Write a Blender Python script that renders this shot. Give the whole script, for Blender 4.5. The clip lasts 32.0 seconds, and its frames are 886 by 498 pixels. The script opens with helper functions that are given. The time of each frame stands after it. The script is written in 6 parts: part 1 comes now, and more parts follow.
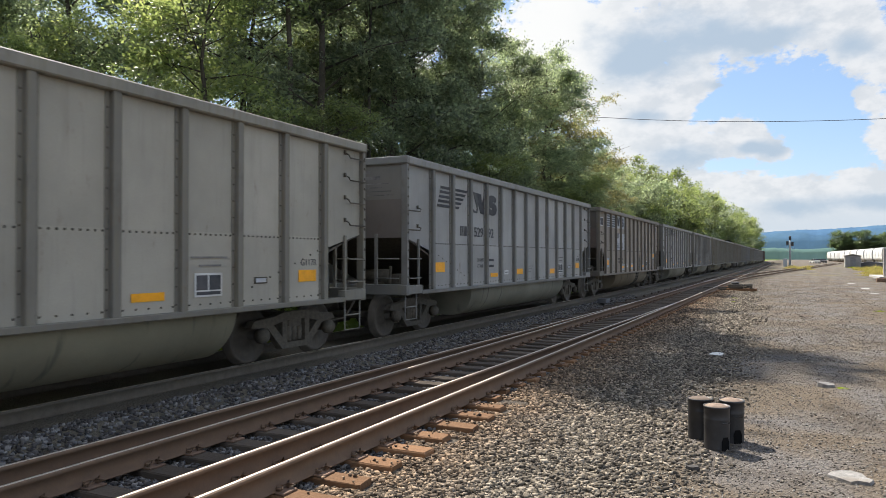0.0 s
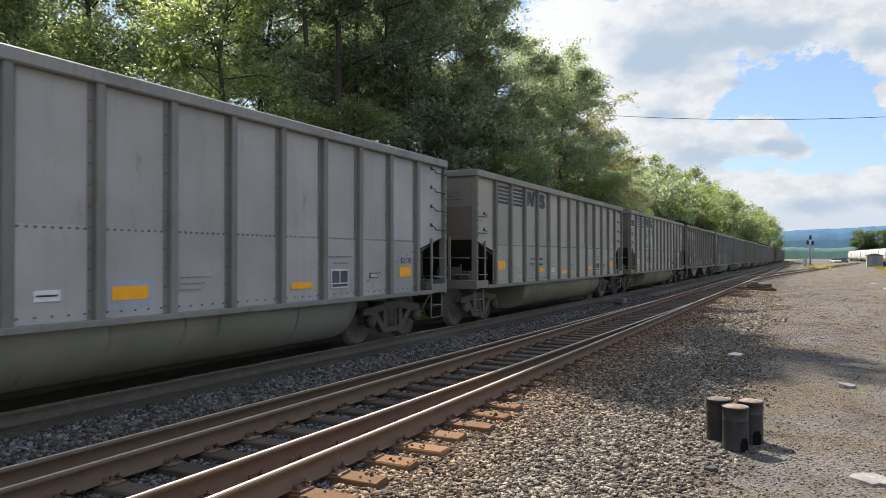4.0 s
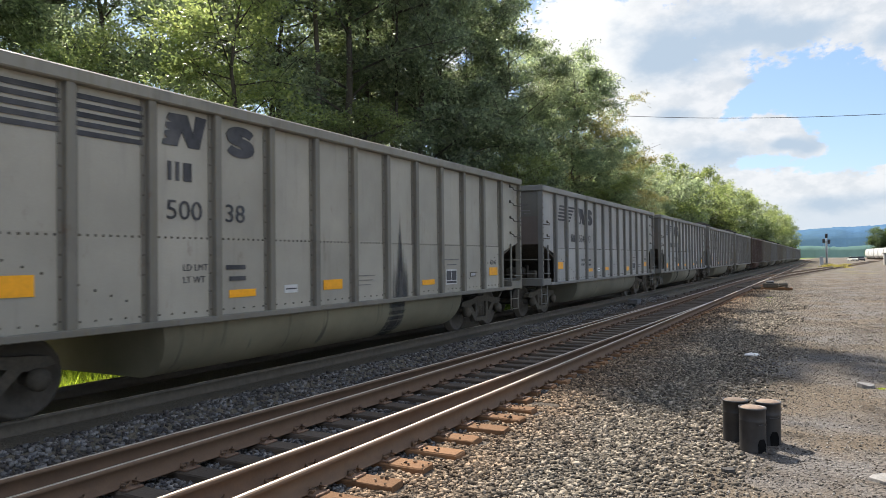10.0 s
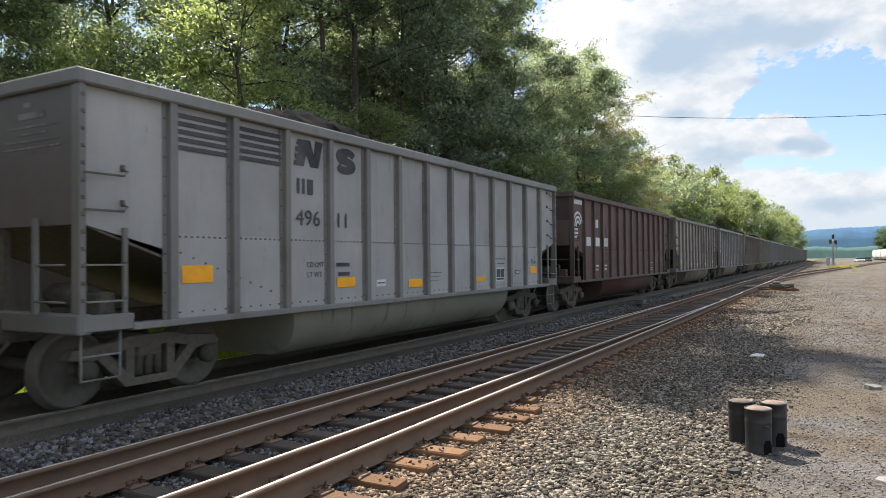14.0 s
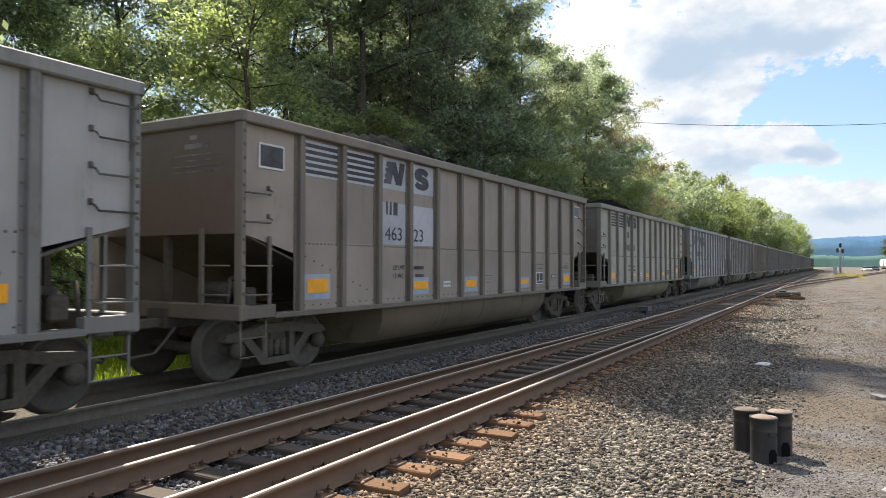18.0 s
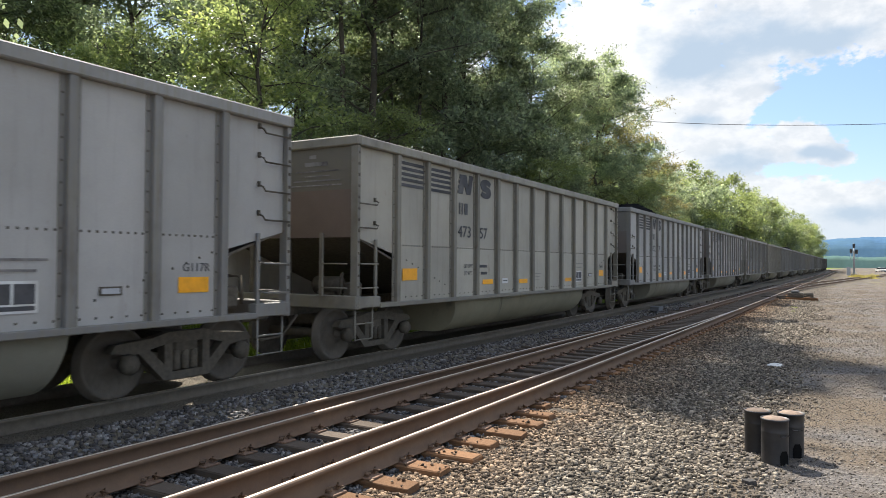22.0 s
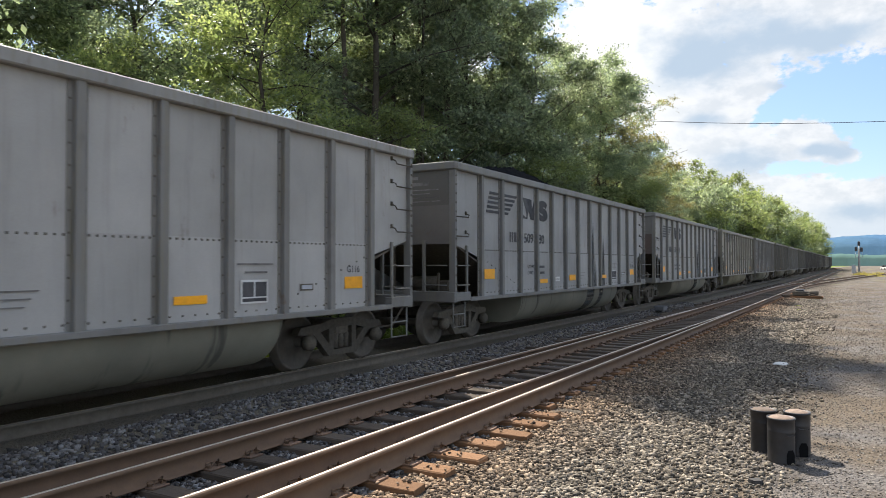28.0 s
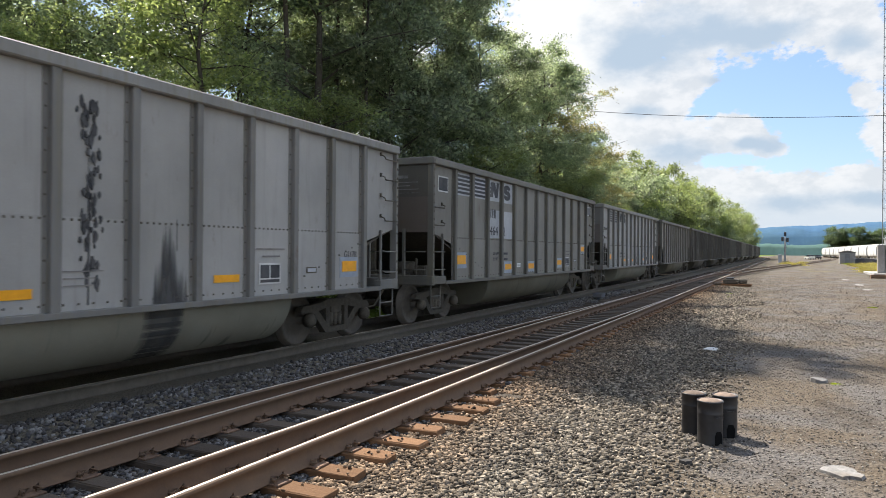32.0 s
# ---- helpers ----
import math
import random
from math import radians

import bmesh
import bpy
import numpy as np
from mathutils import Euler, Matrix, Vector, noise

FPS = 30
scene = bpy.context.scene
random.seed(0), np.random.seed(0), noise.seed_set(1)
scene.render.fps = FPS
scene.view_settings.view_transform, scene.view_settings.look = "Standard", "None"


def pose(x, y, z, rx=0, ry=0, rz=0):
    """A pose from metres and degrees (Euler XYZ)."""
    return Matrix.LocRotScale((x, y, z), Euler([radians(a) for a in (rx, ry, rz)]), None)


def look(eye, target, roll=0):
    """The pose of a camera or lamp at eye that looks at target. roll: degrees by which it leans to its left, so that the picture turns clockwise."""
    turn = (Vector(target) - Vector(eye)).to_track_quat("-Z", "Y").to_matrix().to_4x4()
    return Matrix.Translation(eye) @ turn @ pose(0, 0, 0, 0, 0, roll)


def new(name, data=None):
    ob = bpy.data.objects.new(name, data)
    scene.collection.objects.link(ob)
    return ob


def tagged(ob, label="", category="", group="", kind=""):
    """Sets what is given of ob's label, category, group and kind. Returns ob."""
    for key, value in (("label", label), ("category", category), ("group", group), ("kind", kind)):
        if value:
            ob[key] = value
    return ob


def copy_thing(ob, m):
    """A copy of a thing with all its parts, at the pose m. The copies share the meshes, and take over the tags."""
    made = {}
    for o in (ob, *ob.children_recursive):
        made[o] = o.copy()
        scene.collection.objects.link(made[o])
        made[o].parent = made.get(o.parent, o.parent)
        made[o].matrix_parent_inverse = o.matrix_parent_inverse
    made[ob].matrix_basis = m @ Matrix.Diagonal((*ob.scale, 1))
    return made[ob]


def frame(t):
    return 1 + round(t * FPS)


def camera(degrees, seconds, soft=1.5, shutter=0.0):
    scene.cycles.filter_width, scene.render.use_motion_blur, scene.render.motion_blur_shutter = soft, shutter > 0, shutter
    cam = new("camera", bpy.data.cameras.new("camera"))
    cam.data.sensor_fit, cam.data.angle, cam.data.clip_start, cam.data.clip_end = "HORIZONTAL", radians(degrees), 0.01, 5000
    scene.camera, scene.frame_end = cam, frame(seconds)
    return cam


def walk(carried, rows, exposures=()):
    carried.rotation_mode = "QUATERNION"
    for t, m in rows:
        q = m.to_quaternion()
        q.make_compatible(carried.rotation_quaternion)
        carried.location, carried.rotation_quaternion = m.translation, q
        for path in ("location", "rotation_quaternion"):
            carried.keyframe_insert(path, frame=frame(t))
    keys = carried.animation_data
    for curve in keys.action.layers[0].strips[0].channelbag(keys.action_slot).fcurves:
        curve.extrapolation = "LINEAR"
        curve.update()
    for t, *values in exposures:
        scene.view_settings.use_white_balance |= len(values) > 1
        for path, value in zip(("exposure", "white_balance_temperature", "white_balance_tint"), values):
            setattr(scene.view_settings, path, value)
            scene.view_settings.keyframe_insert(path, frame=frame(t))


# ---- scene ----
# The rails of the near track lie at z = 0; the track runs along +y and the eye stands at x = y = 0.
EYE_Z = 1.71
cam = camera(64.5, 32.0, soft=0.86, shutter=0.065)
TURNS = [
    (0, 90.69, -0.00, 26.15), (0.5, 90.59, -0.14, 26.60), (1, 90.39, -0.09, 27.01), (1.5, 90.38, -0.12, 27.12),
    (2, 90.41, -0.08, 27.00), (2.5, 90.43, -0.01, 27.20), (3, 90.50, 0.06, 27.35), (3.5, 90.58, -0.04, 27.33),
    (5.5, 90.80, 0.13, 28.22), (6, 90.83, -0.05, 28.34), (6.5, 90.87, -0.14, 28.37), (7, 90.89, -0.08, 28.44),
    (7.5, 90.93, 0.13, 28.64), (8, 91.00, 0.39, 29.09), (8.5, 90.97, -0.22, 29.39),
    (9, 90.97, -0.05, 28.77), (9.5, 90.92, 0.34, 28.50), (10, 90.87, 0.63, 28.50), (10.5, 90.70, 0.66, 26.91),
    (11, 90.33, 0.64, 26.09), (11.5, 90.31, 0.82, 26.21), (12, 90.33, 0.76, 26.52), (12.5, 90.40, 0.76, 27.10),
    (13, 90.80, 0.46, 28.01), (13.5, 90.84, 0.60, 28.47), (14, 90.85, 0.47, 28.92), (14.5, 90.78, 0.23, 28.93),
    (16.5, 90.73, 0.01, 28.78), (17, 91.00, 0.34, 28.97), (17.5, 91.18, 0.03, 29.18), (18, 91.23, -0.14, 29.35),
    (18.5, 91.25, -0.22, 29.50), (19, 91.20, -0.33, 29.65), (19.5, 91.12, -0.23, 29.90), (20, 91.10, -0.30, 30.07),
    (20.5, 91.05, -0.47, 30.15), (21, 91.08, -0.34, 29.91), (21.5, 91.10, -0.35, 30.07), (22, 91.12, -0.43, 30.18),
    (22.5, 91.13, -0.31, 30.37), (23, 91.19, -0.44, 30.49), (23.5, 91.19, -0.18, 30.40), (24, 90.84, -0.38, 29.39),
    (24.5, 90.63, -0.15, 29.51), (25, 90.60, 0.13, 29.98), (25.5, 90.79, -0.00, 30.29), (27.5, 91.22, -0.01, 31.38),
    (28, 91.23, 0.05, 30.49), (28.5, 91.04, -0.41, 29.63), (28.8, 90.62, -0.85, 26.75), (29, 90.41, -1.05, 25.78),
    (29.5, 90.24, -0.77, 25.05), (30, 90.24, -0.70, 25.32), (30.5, 90.19, -0.90, 25.47), (31, 90.23, -0.73, 25.67),
    (31.5, 90.17, -0.51, 25.73), (32, 90.13, -0.46, 25.82)]
walk(cam, [(t, pose(0, 0, EYE_Z, rx, ry, rz)) for t, rx, ry, rz in TURNS],
     [(0, 0.88), (3.5, 0.88), (6, 1.01), (9, 1.01), (11, 0.94), (14, 1.02), (17, 1.08), (24, 1.07), (28, 1.06), (29.5, 0.98), (32, 0.98)])

# ---- sky and sun ----
SUN_EL, SUN_X, SUN_Y = radians(47.5), -0.77, 0.64
sun = new("sun", bpy.data.lights.new("sun", "SUN"))
sun.data.energy, sun.data.angle, sun.data.color = 5.0, radians(0.55), (1.0, 0.93, 0.83)
sun.matrix_world = look((SUN_X * 80, SUN_Y * 80, 80 * math.tan(SUN_EL)), (0, 0, 0))
# cloud banks, their grey undersides and the gaps between: bearing from +y, height, half width, half height in degrees
BANKS = [(-17.5, 16.5, 4.6, 5.5), (-13.0, 12.2, 3.2, 2.0), (-9.2, 12.0, 3.0, 1.9), (-6.8, 13.0, 2.0, 1.4), (-8.0, 17.2, 8.0, 3.4), (-2.0, 18.0, 4.0, 2.3),
         (3.6, 16.6, 3.2, 2.4), (5.6, 13.6, 2.4, 1.7), (-3.3, 9.6, 1.7, 1.25), (-2.0, 8.5, 1.9, 1.1), (-0.6, 7.6, 1.3, 0.6), (-9.2, 9.2, 3.4, 1.6), (-7.8, 7.6, 3.6, 1.5),
         (-3.4, 5.2, 2.1, 1.1), (0.6, 4.9, 2.3, 1.2), (4.8, 5.2, 2.4, 1.4), (4.9, 10.9, 1.1, 1.0), (6.2, 8.6, 1.4, 1.9), (0.5, 2.9, 8.5, 1.5), (-8.5, 5.6, 4.0, 1.6)]
UNDERSIDES = [(-7.2, 16.4, 5.6, 2.2), (-11.2, 15.0, 2.6, 1.6), (-1.6, 15.8, 2.6, 1.0), (4.4, 14.6, 1.8, 1.3), (-10.0, 10.9, 1.6, 0.6), (-0.9, 7.9, 1.3, 0.8), (-7.6, 7.7, 2.8, 1.1),
              (-2.6, 8.2, 1.0, 0.5), (0.8, 3.7, 3.4, 0.8), (-4.4, 12.9, 1.2, 0.5), (5.6, 3.9, 2.0, 0.6)]
GAPS = [(-2.6, 12.0, 2.4, 1.2), (1.6, 11.2, 2.6, 1.9), (2.3, 8.4, 1.9, 1.9), (-5.0, 11.3, 1.0, 0.6), (-4.6, 7.0, 2.0, 0.5), (2.6, 6.9, 2.4, 0.45)]


def sky_world():
    w = bpy.data.worlds.new("sky")
    scene.world, w.use_nodes = w, True
    nt = w.node_tree
    nt.nodes.clear()
    N, L = nt.nodes.new, nt.links.new

    def put(v, socket):
        if isinstance(v, (int, float)):
            socket.default_value = v
        else:
            L(v, socket)

    def calc(op, a, b=0.0, c=0.0):
        n = N("ShaderNodeMath")
        n.operation = op
        put(a, n.inputs[0]), put(b, n.inputs[1]), put(c, n.inputs[2])
        return n.outputs[0]

    def smooth(v, a, b):
        n = N("ShaderNodeMapRange")
        n.interpolation_type = "SMOOTHSTEP"
        put(v, n.inputs[0])
        n.inputs[1].default_value, n.inputs[2].default_value = a, b
        return n.outputs[0]

    def blend(f, a, b):
        n = N("ShaderNodeMix")
        n.data_type = "RGBA"
        put(f, n.inputs[0])
        for v, k in ((a, 6), (b, 7)):
            if isinstance(v, tuple):
                n.inputs[k].default_value = (*v, 1)
            else:
                L(v, n.inputs[k])
        return n.outputs[2]

    split = N("ShaderNodeSeparateXYZ")
    L(N("ShaderNodeTexCoord").outputs["Generated"], split.inputs[0])
    x, y, z = split.outputs
    bearing = calc("MULTIPLY", calc("ARCTAN2", x, y), 57.3)
    height = calc("MULTIPLY", calc("ARCSINE", z), 57.3)
    flat = N("ShaderNodeCombineXYZ")
    put(bearing, flat.inputs[0]), put(calc("MULTIPLY", height, 1.6), flat.inputs[1])

    def fluff(scale, detail):
        n = N("ShaderNodeTexNoise")
        n.inputs["Scale"].default_value, n.inputs["Detail"].default_value, n.inputs["Roughness"].default_value = scale, detail, 0.58
        L(flat.outputs[0], n.inputs["Vector"])
        return n.outputs[0]

    wisps, broad, lumps = fluff(0.55, 7), fluff(0.09, 3), fluff(0.3, 6)

    def banks(rows):
        total = None
        for a, e, dw, dh in rows:
            u = calc("DIVIDE", calc("SUBTRACT", bearing, a), dw)
            v = calc("DIVIDE", calc("SUBTRACT", height, e), dh)
            r = calc("ADD", calc("MULTIPLY", u, u), calc("MULTIPLY", v, v))
            g = calc("EXPONENT", calc("MULTIPLY", r, -1.0))
            total = g if total is None else calc("ADD", total, g)
        return total

    ragged = calc("ADD", calc("MULTIPLY", calc("SUBTRACT", wisps, 0.5), 1.9), calc("MULTIPLY", calc("SUBTRACT", fluff(1.5, 6), 0.5), 0.9))
    cover = calc("ADD", calc("SUBTRACT", banks(BANKS), calc("MULTIPLY", banks(GAPS), 1.0)), ragged)
    # away from the named banks the sky is about half covered
    open_sky = calc("ADD", calc("MULTIPLY", calc("SUBTRACT", broad, 0.5), 5.0), calc("ADD", calc("MULTIPLY", ragged, 0.6), 0.3))
    off = smooth(calc("ABSOLUTE", calc("ADD", bearing, 6.0)), 14.0, 24.0)
    off = calc("MAXIMUM", off, smooth(height, 19.0, 27.0))
    cover = calc("ADD", calc("MULTIPLY", cover, calc("SUBTRACT", 1.0, off)), calc("MULTIPLY", open_sky, off))
    cloud = smooth(cover, 0.2, 0.62)
    shade = smooth(calc("ADD", banks(UNDERSIDES), calc("MULTIPLY", calc("SUBTRACT", lumps, 0.5), 1.7)), 0.05, 1.15)

    sky = N("ShaderNodeTexSky")
    sky.sky_type, sky.sun_disc = "NISHITA", False
    sky.sun_elevation, sky.sun_rotation = SUN_EL, math.atan2(SUN_X, SUN_Y)
    sky.air_density, sky.dust_density, sky.ozone_density = 1.0, 0.7, 1.0
    # thick lumps are a little greyer, and the veil on the sun's side is brighter
    lit = blend(smooth(fluff(0.4, 4), 0.36, 0.62), (4.3, 4.55, 4.85), (5.25, 5.35, 5.5))
    lit = blend(smooth(bearing, -9.0, -17.0), lit, (6.1, 6.1, 6.0))
    lit = blend(off, lit, (7.2, 7.3, 7.35))      # unseen clouds outside the view, made brighter to fill the shaded car sides
    lit = blend(smooth(height, 5.0, 2.0), lit, (4.05, 4.5, 5.0))
    clouds = blend(shade, lit, (3.0, 3.65, 4.4))
    haze = blend(smooth(height, 5.5, 0.0), blend(0.35, sky.outputs[0], (1.45, 2.7, 5.4)), (4.5, 5.15, 5.85))
    col = blend(calc("MULTIPLY", cloud, 0.96), haze, clouds)
    bg, out = N("ShaderNodeBackground"), N("ShaderNodeOutputWorld")
    bg.inputs["Strength"].default_value = 0.089
    L(col, bg.inputs[0])
    L(bg.outputs[0], out.inputs[0])


sky_world()

# ---- building tools ----
def mesh_of(name, bm, material):
    me = bpy.data.meshes.new(name)
    bm.to_mesh(me)
    bm.free()
    me.materials.append(material)
    return me


def part(name, bm, material, parent, label=""):
    """Links a bmesh as one mesh object under a thing or a part."""
    ob = new(name, mesh_of(name, bm, material))
    ob.parent = parent
    return tagged(ob, label) if label else ob


def bulk(name, verts, faces, material, smooth=False):
    """A mesh from arrays of vertices and equal-sized faces."""
    verts, faces = np.asarray(verts, np.float32), np.asarray(faces, np.int32)
    n, k = faces.shape
    me = bpy.data.meshes.new(name)
    me.vertices.add(len(verts))
    me.vertices.foreach_set("co", verts.ravel())
    me.loops.add(n * k)
    me.loops.foreach_set("vertex_index", faces.ravel())
    me.polygons.add(n)
    me.polygons.foreach_set("loop_start", np.arange(0, n * k, k, dtype=np.int32))
    me.polygons.foreach_set("loop_total", np.full(n, k, np.int32))
    if smooth:
        me.polygons.foreach_set("use_smooth", np.ones(n, bool))
    me.update(calc_edges=True)
    me.validate()
    me.materials.append(material)
    return me


def bx(bm, x0, x1, y0, y1, z0, z1, bevel=0.0):
    """Adds a box, its edges chamfered where bevel is given."""
    v = [bm.verts.new((x, y, z)) for x in (x0, x1) for y in (y0, y1) for z in (z0, z1)]
    f = [bm.faces.new([v[i] for i in q]) for q in ((0, 1, 3, 2), (4, 6, 7, 5), (0, 4, 5, 1), (2, 3, 7, 6), (0, 2, 6, 4), (1, 5, 7, 3))]
    if bevel:
        bmesh.ops.bevel(bm, geom=list({e for q in f for e in q.edges}), offset=bevel, segments=1, affect="EDGES", profile=0.5)
    return bm


def prism(bm, pts, axis, a, b):
    """Adds a prism of the closed outline pts (two coordinates each), drawn out along axis from a to b."""
    def at(p, w):
        return {"x": (w, p[0], p[1]), "y": (p[0], w, p[1]), "z": (p[0], p[1], w)}[axis]
    lo, hi = [bm.verts.new(at(p, a)) for p in pts], [bm.verts.new(at(p, b)) for p in pts]
    n = len(pts)
    fs = [bm.faces.new(lo[::-1]), bm.faces.new(hi)] + [bm.faces.new((lo[i], lo[(i + 1) % n], hi[(i + 1) % n], hi[i])) for i in range(n)]
    bmesh.ops.recalc_face_normals(bm, faces=fs)
    return bm


def rod(bm, path, r, n=6, r1=None, smooth=True):
    """Adds a round bar of radius r (tapering to r1) along a path of points."""
    path, r1 = [Vector(p) for p in path], r if r1 is None else r1
    rings = []
    for i, p in enumerate(path):
        d = (path[min(i + 1, len(path) - 1)] - path[max(i - 1, 0)]).normalized()
        u = d.orthogonal().normalized()
        w = d.cross(u)
        k = r + (r1 - r) * i / max(1, len(path) - 1)
        rings.append([bm.verts.new(p + (u * math.cos(2 * math.pi * j / n) + w * math.sin(2 * math.pi * j / n)) * k) for j in range(n)])
    for a, b in zip(rings, rings[1:]):
        for j in range(n):
            bm.faces.new((a[j], a[(j + 1) % n], b[(j + 1) % n], b[j])).smooth = smooth
    bm.faces.new(rings[0][::-1]), bm.faces.new(rings[-1])
    return bm


def lathe(bm, outline, n=24, axis="z", at=(0, 0, 0)):
    """Adds a body of revolution of (radius, height) pairs."""
    rings = []
    for r, h in outline:
        ring = []
        for j in range(n):
            c, s = r * math.cos(2 * math.pi * j / n), r * math.sin(2 * math.pi * j / n)
            q = (c, s, h) if axis == "z" else ((h, c, s) if axis == "x" else (s, h, c))
            ring.append(bm.verts.new(Vector(q) + Vector(at)))
        rings.append(ring)
    fs = []
    for a, b in zip(rings, rings[1:]):
        for j in range(n):
            f = bm.faces.new((a[j], a[(j + 1) % n], b[(j + 1) % n], b[j]))
            f.smooth = True
            fs.append(f)
    fs += [bm.faces.new(rings[0][::-1]), bm.faces.new(rings[-1])]
    bmesh.ops.recalc_face_normals(bm, faces=fs)
    return bm


def letters(text, size, y, z, x, material, wide=1.0):
    """A mesh of flat letters that face +x and read along +y, with the lower left corner at (y, z)."""
    cu = bpy.data.curves.new("lettering", "FONT")
    cu.body, cu.size, cu.extrude, cu.resolution_u = text, size, 0.002, 3
    ob = bpy.data.objects.new("lettering", cu)
    me = bpy.data.meshes.new_from_object(ob)
    bpy.data.objects.remove(ob)
    bpy.data.curves.remove(cu)
    me.transform(Matrix(((0, 0, 1, x), (wide, 0, 0, y), (0, 1, 0, z), (0, 0, 0, 1))))
    me.materials.clear()
    me.materials.append(material)
    return me


# ---- materials ----
class Nodes:
    """A node material with a Principled shader, and short calls to add to it."""

    def __init__(self, name, rough=0.8, metal=0.0, spec=0.4):
        self.m = bpy.data.materials.new(name)
        self.m.use_nodes = True
        self.t = self.m.node_tree
        self.b = self.t.nodes["Principled BSDF"]
        self.b.inputs["Roughness"].default_value, self.b.inputs["Metallic"].default_value = rough, metal
        self.b.inputs["Specular IOR Level"].default_value = spec
        self.co = self.t.nodes.new("ShaderNodeTexCoord").outputs["Object"]
        self.info = self.t.nodes.new("ShaderNodeObjectInfo")

    def link(self, a, b):
        if isinstance(a, (int, float, tuple)):
            b.default_value = (*a, 1) if isinstance(a, tuple) and len(a) == 3 and len(b.default_value) == 4 else a
        else:
            self.t.links.new(a, b)

    def scaled(self, x, y, z, co=None):
        n = self.t.nodes.new("ShaderNodeMapping")
        n.inputs["Scale"].default_value = (x, y, z)
        self.link(co or self.co, n.inputs["Vector"])
        return n.outputs[0]

    def noise(self, scale, detail=3, rough=0.55, co=None, w=None):
        n = self.t.nodes.new("ShaderNodeTexNoise")
        n.inputs["Scale"].default_value, n.inputs["Detail"].default_value, n.inputs["Roughness"].default_value = scale, detail, rough
        if w is not None:
            n.noise_dimensions = "4D"
            self.link(w, n.inputs["W"])
        self.link(co or self.co, n.inputs["Vector"])
        return n.outputs[0]

    def cells(self, scale, co=None, out="Color"):
        n = self.t.nodes.new("ShaderNodeTexVoronoi")
        n.inputs["Scale"].default_value = scale
        self.link(co or self.co, n.inputs["Vector"])
        return n.outputs[out]

    def ramp(self, fac, *stops):
        n = self.t.nodes.new("ShaderNodeValToRGB")
        r = n.color_ramp.elements
        while len(r) < len(stops):
            r.new(0.5)
        for e, (p, c) in zip(r, stops):
            e.position, e.color = p, (c, c, c, 1) if isinstance(c, (int, float)) else (*c, 1)
        self.link(fac, n.inputs[0])
        return n.outputs[0]

    def mix(self, fac, a, b, mode="MIX"):
        n = self.t.nodes.new("ShaderNodeMix")
        n.data_type, n.blend_type = "RGBA", mode
        self.link(fac, n.inputs[0]), self.link(a, n.inputs[6]), self.link(b, n.inputs[7])
        return n.outputs[2]

    def math(self, op, a, b=0.0):
        n = self.t.nodes.new("ShaderNodeMath")
        n.operation = op
        self.link(a, n.inputs[0]), self.link(b, n.inputs[1])
        return n.outputs[0]

    def axis(self, k):
        n = self.t.nodes.new("ShaderNodeSeparateXYZ")
        self.link(self.co, n.inputs[0])
        return n.outputs[k]

    def bump(self, h, strength=0.3, dist=0.02):
        n = self.t.nodes.new("ShaderNodeBump")
        n.inputs["Strength"].default_value, n.inputs["Distance"].default_value = strength, dist
        self.link(h, n.inputs["Height"])
        self.link(n.outputs[0], self.b.inputs["Normal"])
        return self

    def color(self, c):
        self.link(c, self.b.inputs["Base Color"])
        return self

    def rough(self, r):
        self.link(r, self.b.inputs["Roughness"])
        return self


def car_paint(name, rusty=1.0):
    """Weathered paint in the object's own colour, with streaks, grime and rust."""
    s = Nodes(name, 0.62, spec=0.35)
    base, seed = s.info.outputs["Color"], s.math("MULTIPLY", s.info.outputs["Alpha"], 40.0)
    tone = s.ramp(s.info.outputs["Random"], (0.0, 0.86), (1.0, 1.06))
    c = s.mix(1.0, base, tone, "MULTIPLY")
    cloud = s.noise(0.7, 4, 0.6, w=seed)
    c = s.mix(1.0, c, s.ramp(cloud, (0.3, 0.78), (0.7, 1.1)), "MULTIPLY")
    streak = s.noise(1.6, 4, 0.65, s.scaled(1, 5.5, 0.35), seed)
    c = s.mix(s.math("MULTIPLY", s.ramp(streak, (0.54, 0.0), (0.78, 1.0)), 0.24), c, (0.085, 0.075, 0.06))
    spots = s.noise(2.3, 5, 0.7, s.scaled(1, 2.2, 0.8), seed)
    c = s.mix(s.math("MULTIPLY", s.ramp(spots, (0.62, 0.0), (0.76, 1.0)), 0.6 * rusty), c, (0.13, 0.07, 0.04))
    c = s.mix(s.math("MULTIPLY", s.noise(45, 3, 0.7), 0.3), c, (0.19, 0.17, 0.14))
    if rusty > 1:
        olive = s.noise(2.2, 4, 0.65, s.scaled(3, 9, 0.3), seed)
        c = s.mix(s.math("MULTIPLY", s.ramp(olive, (0.5, 0.0), (0.64, 1.0)), 0.38), c, (0.20, 0.175, 0.105))
        c = s.mix(s.math("MULTIPLY", s.ramp(s.noise(1.1, 4, 0.7, None, seed), (0.55, 0.0), (0.7, 1.0)), 0.5), c, (0.10, 0.085, 0.07))
    s.color(c).rough(s.ramp(spots, (0.3, 0.5), (0.8, 0.85))).bump(s.noise(3.0, 3, 0.5, s.scaled(1, 1, 0.5)), 0.25, 0.02)
    return s.m


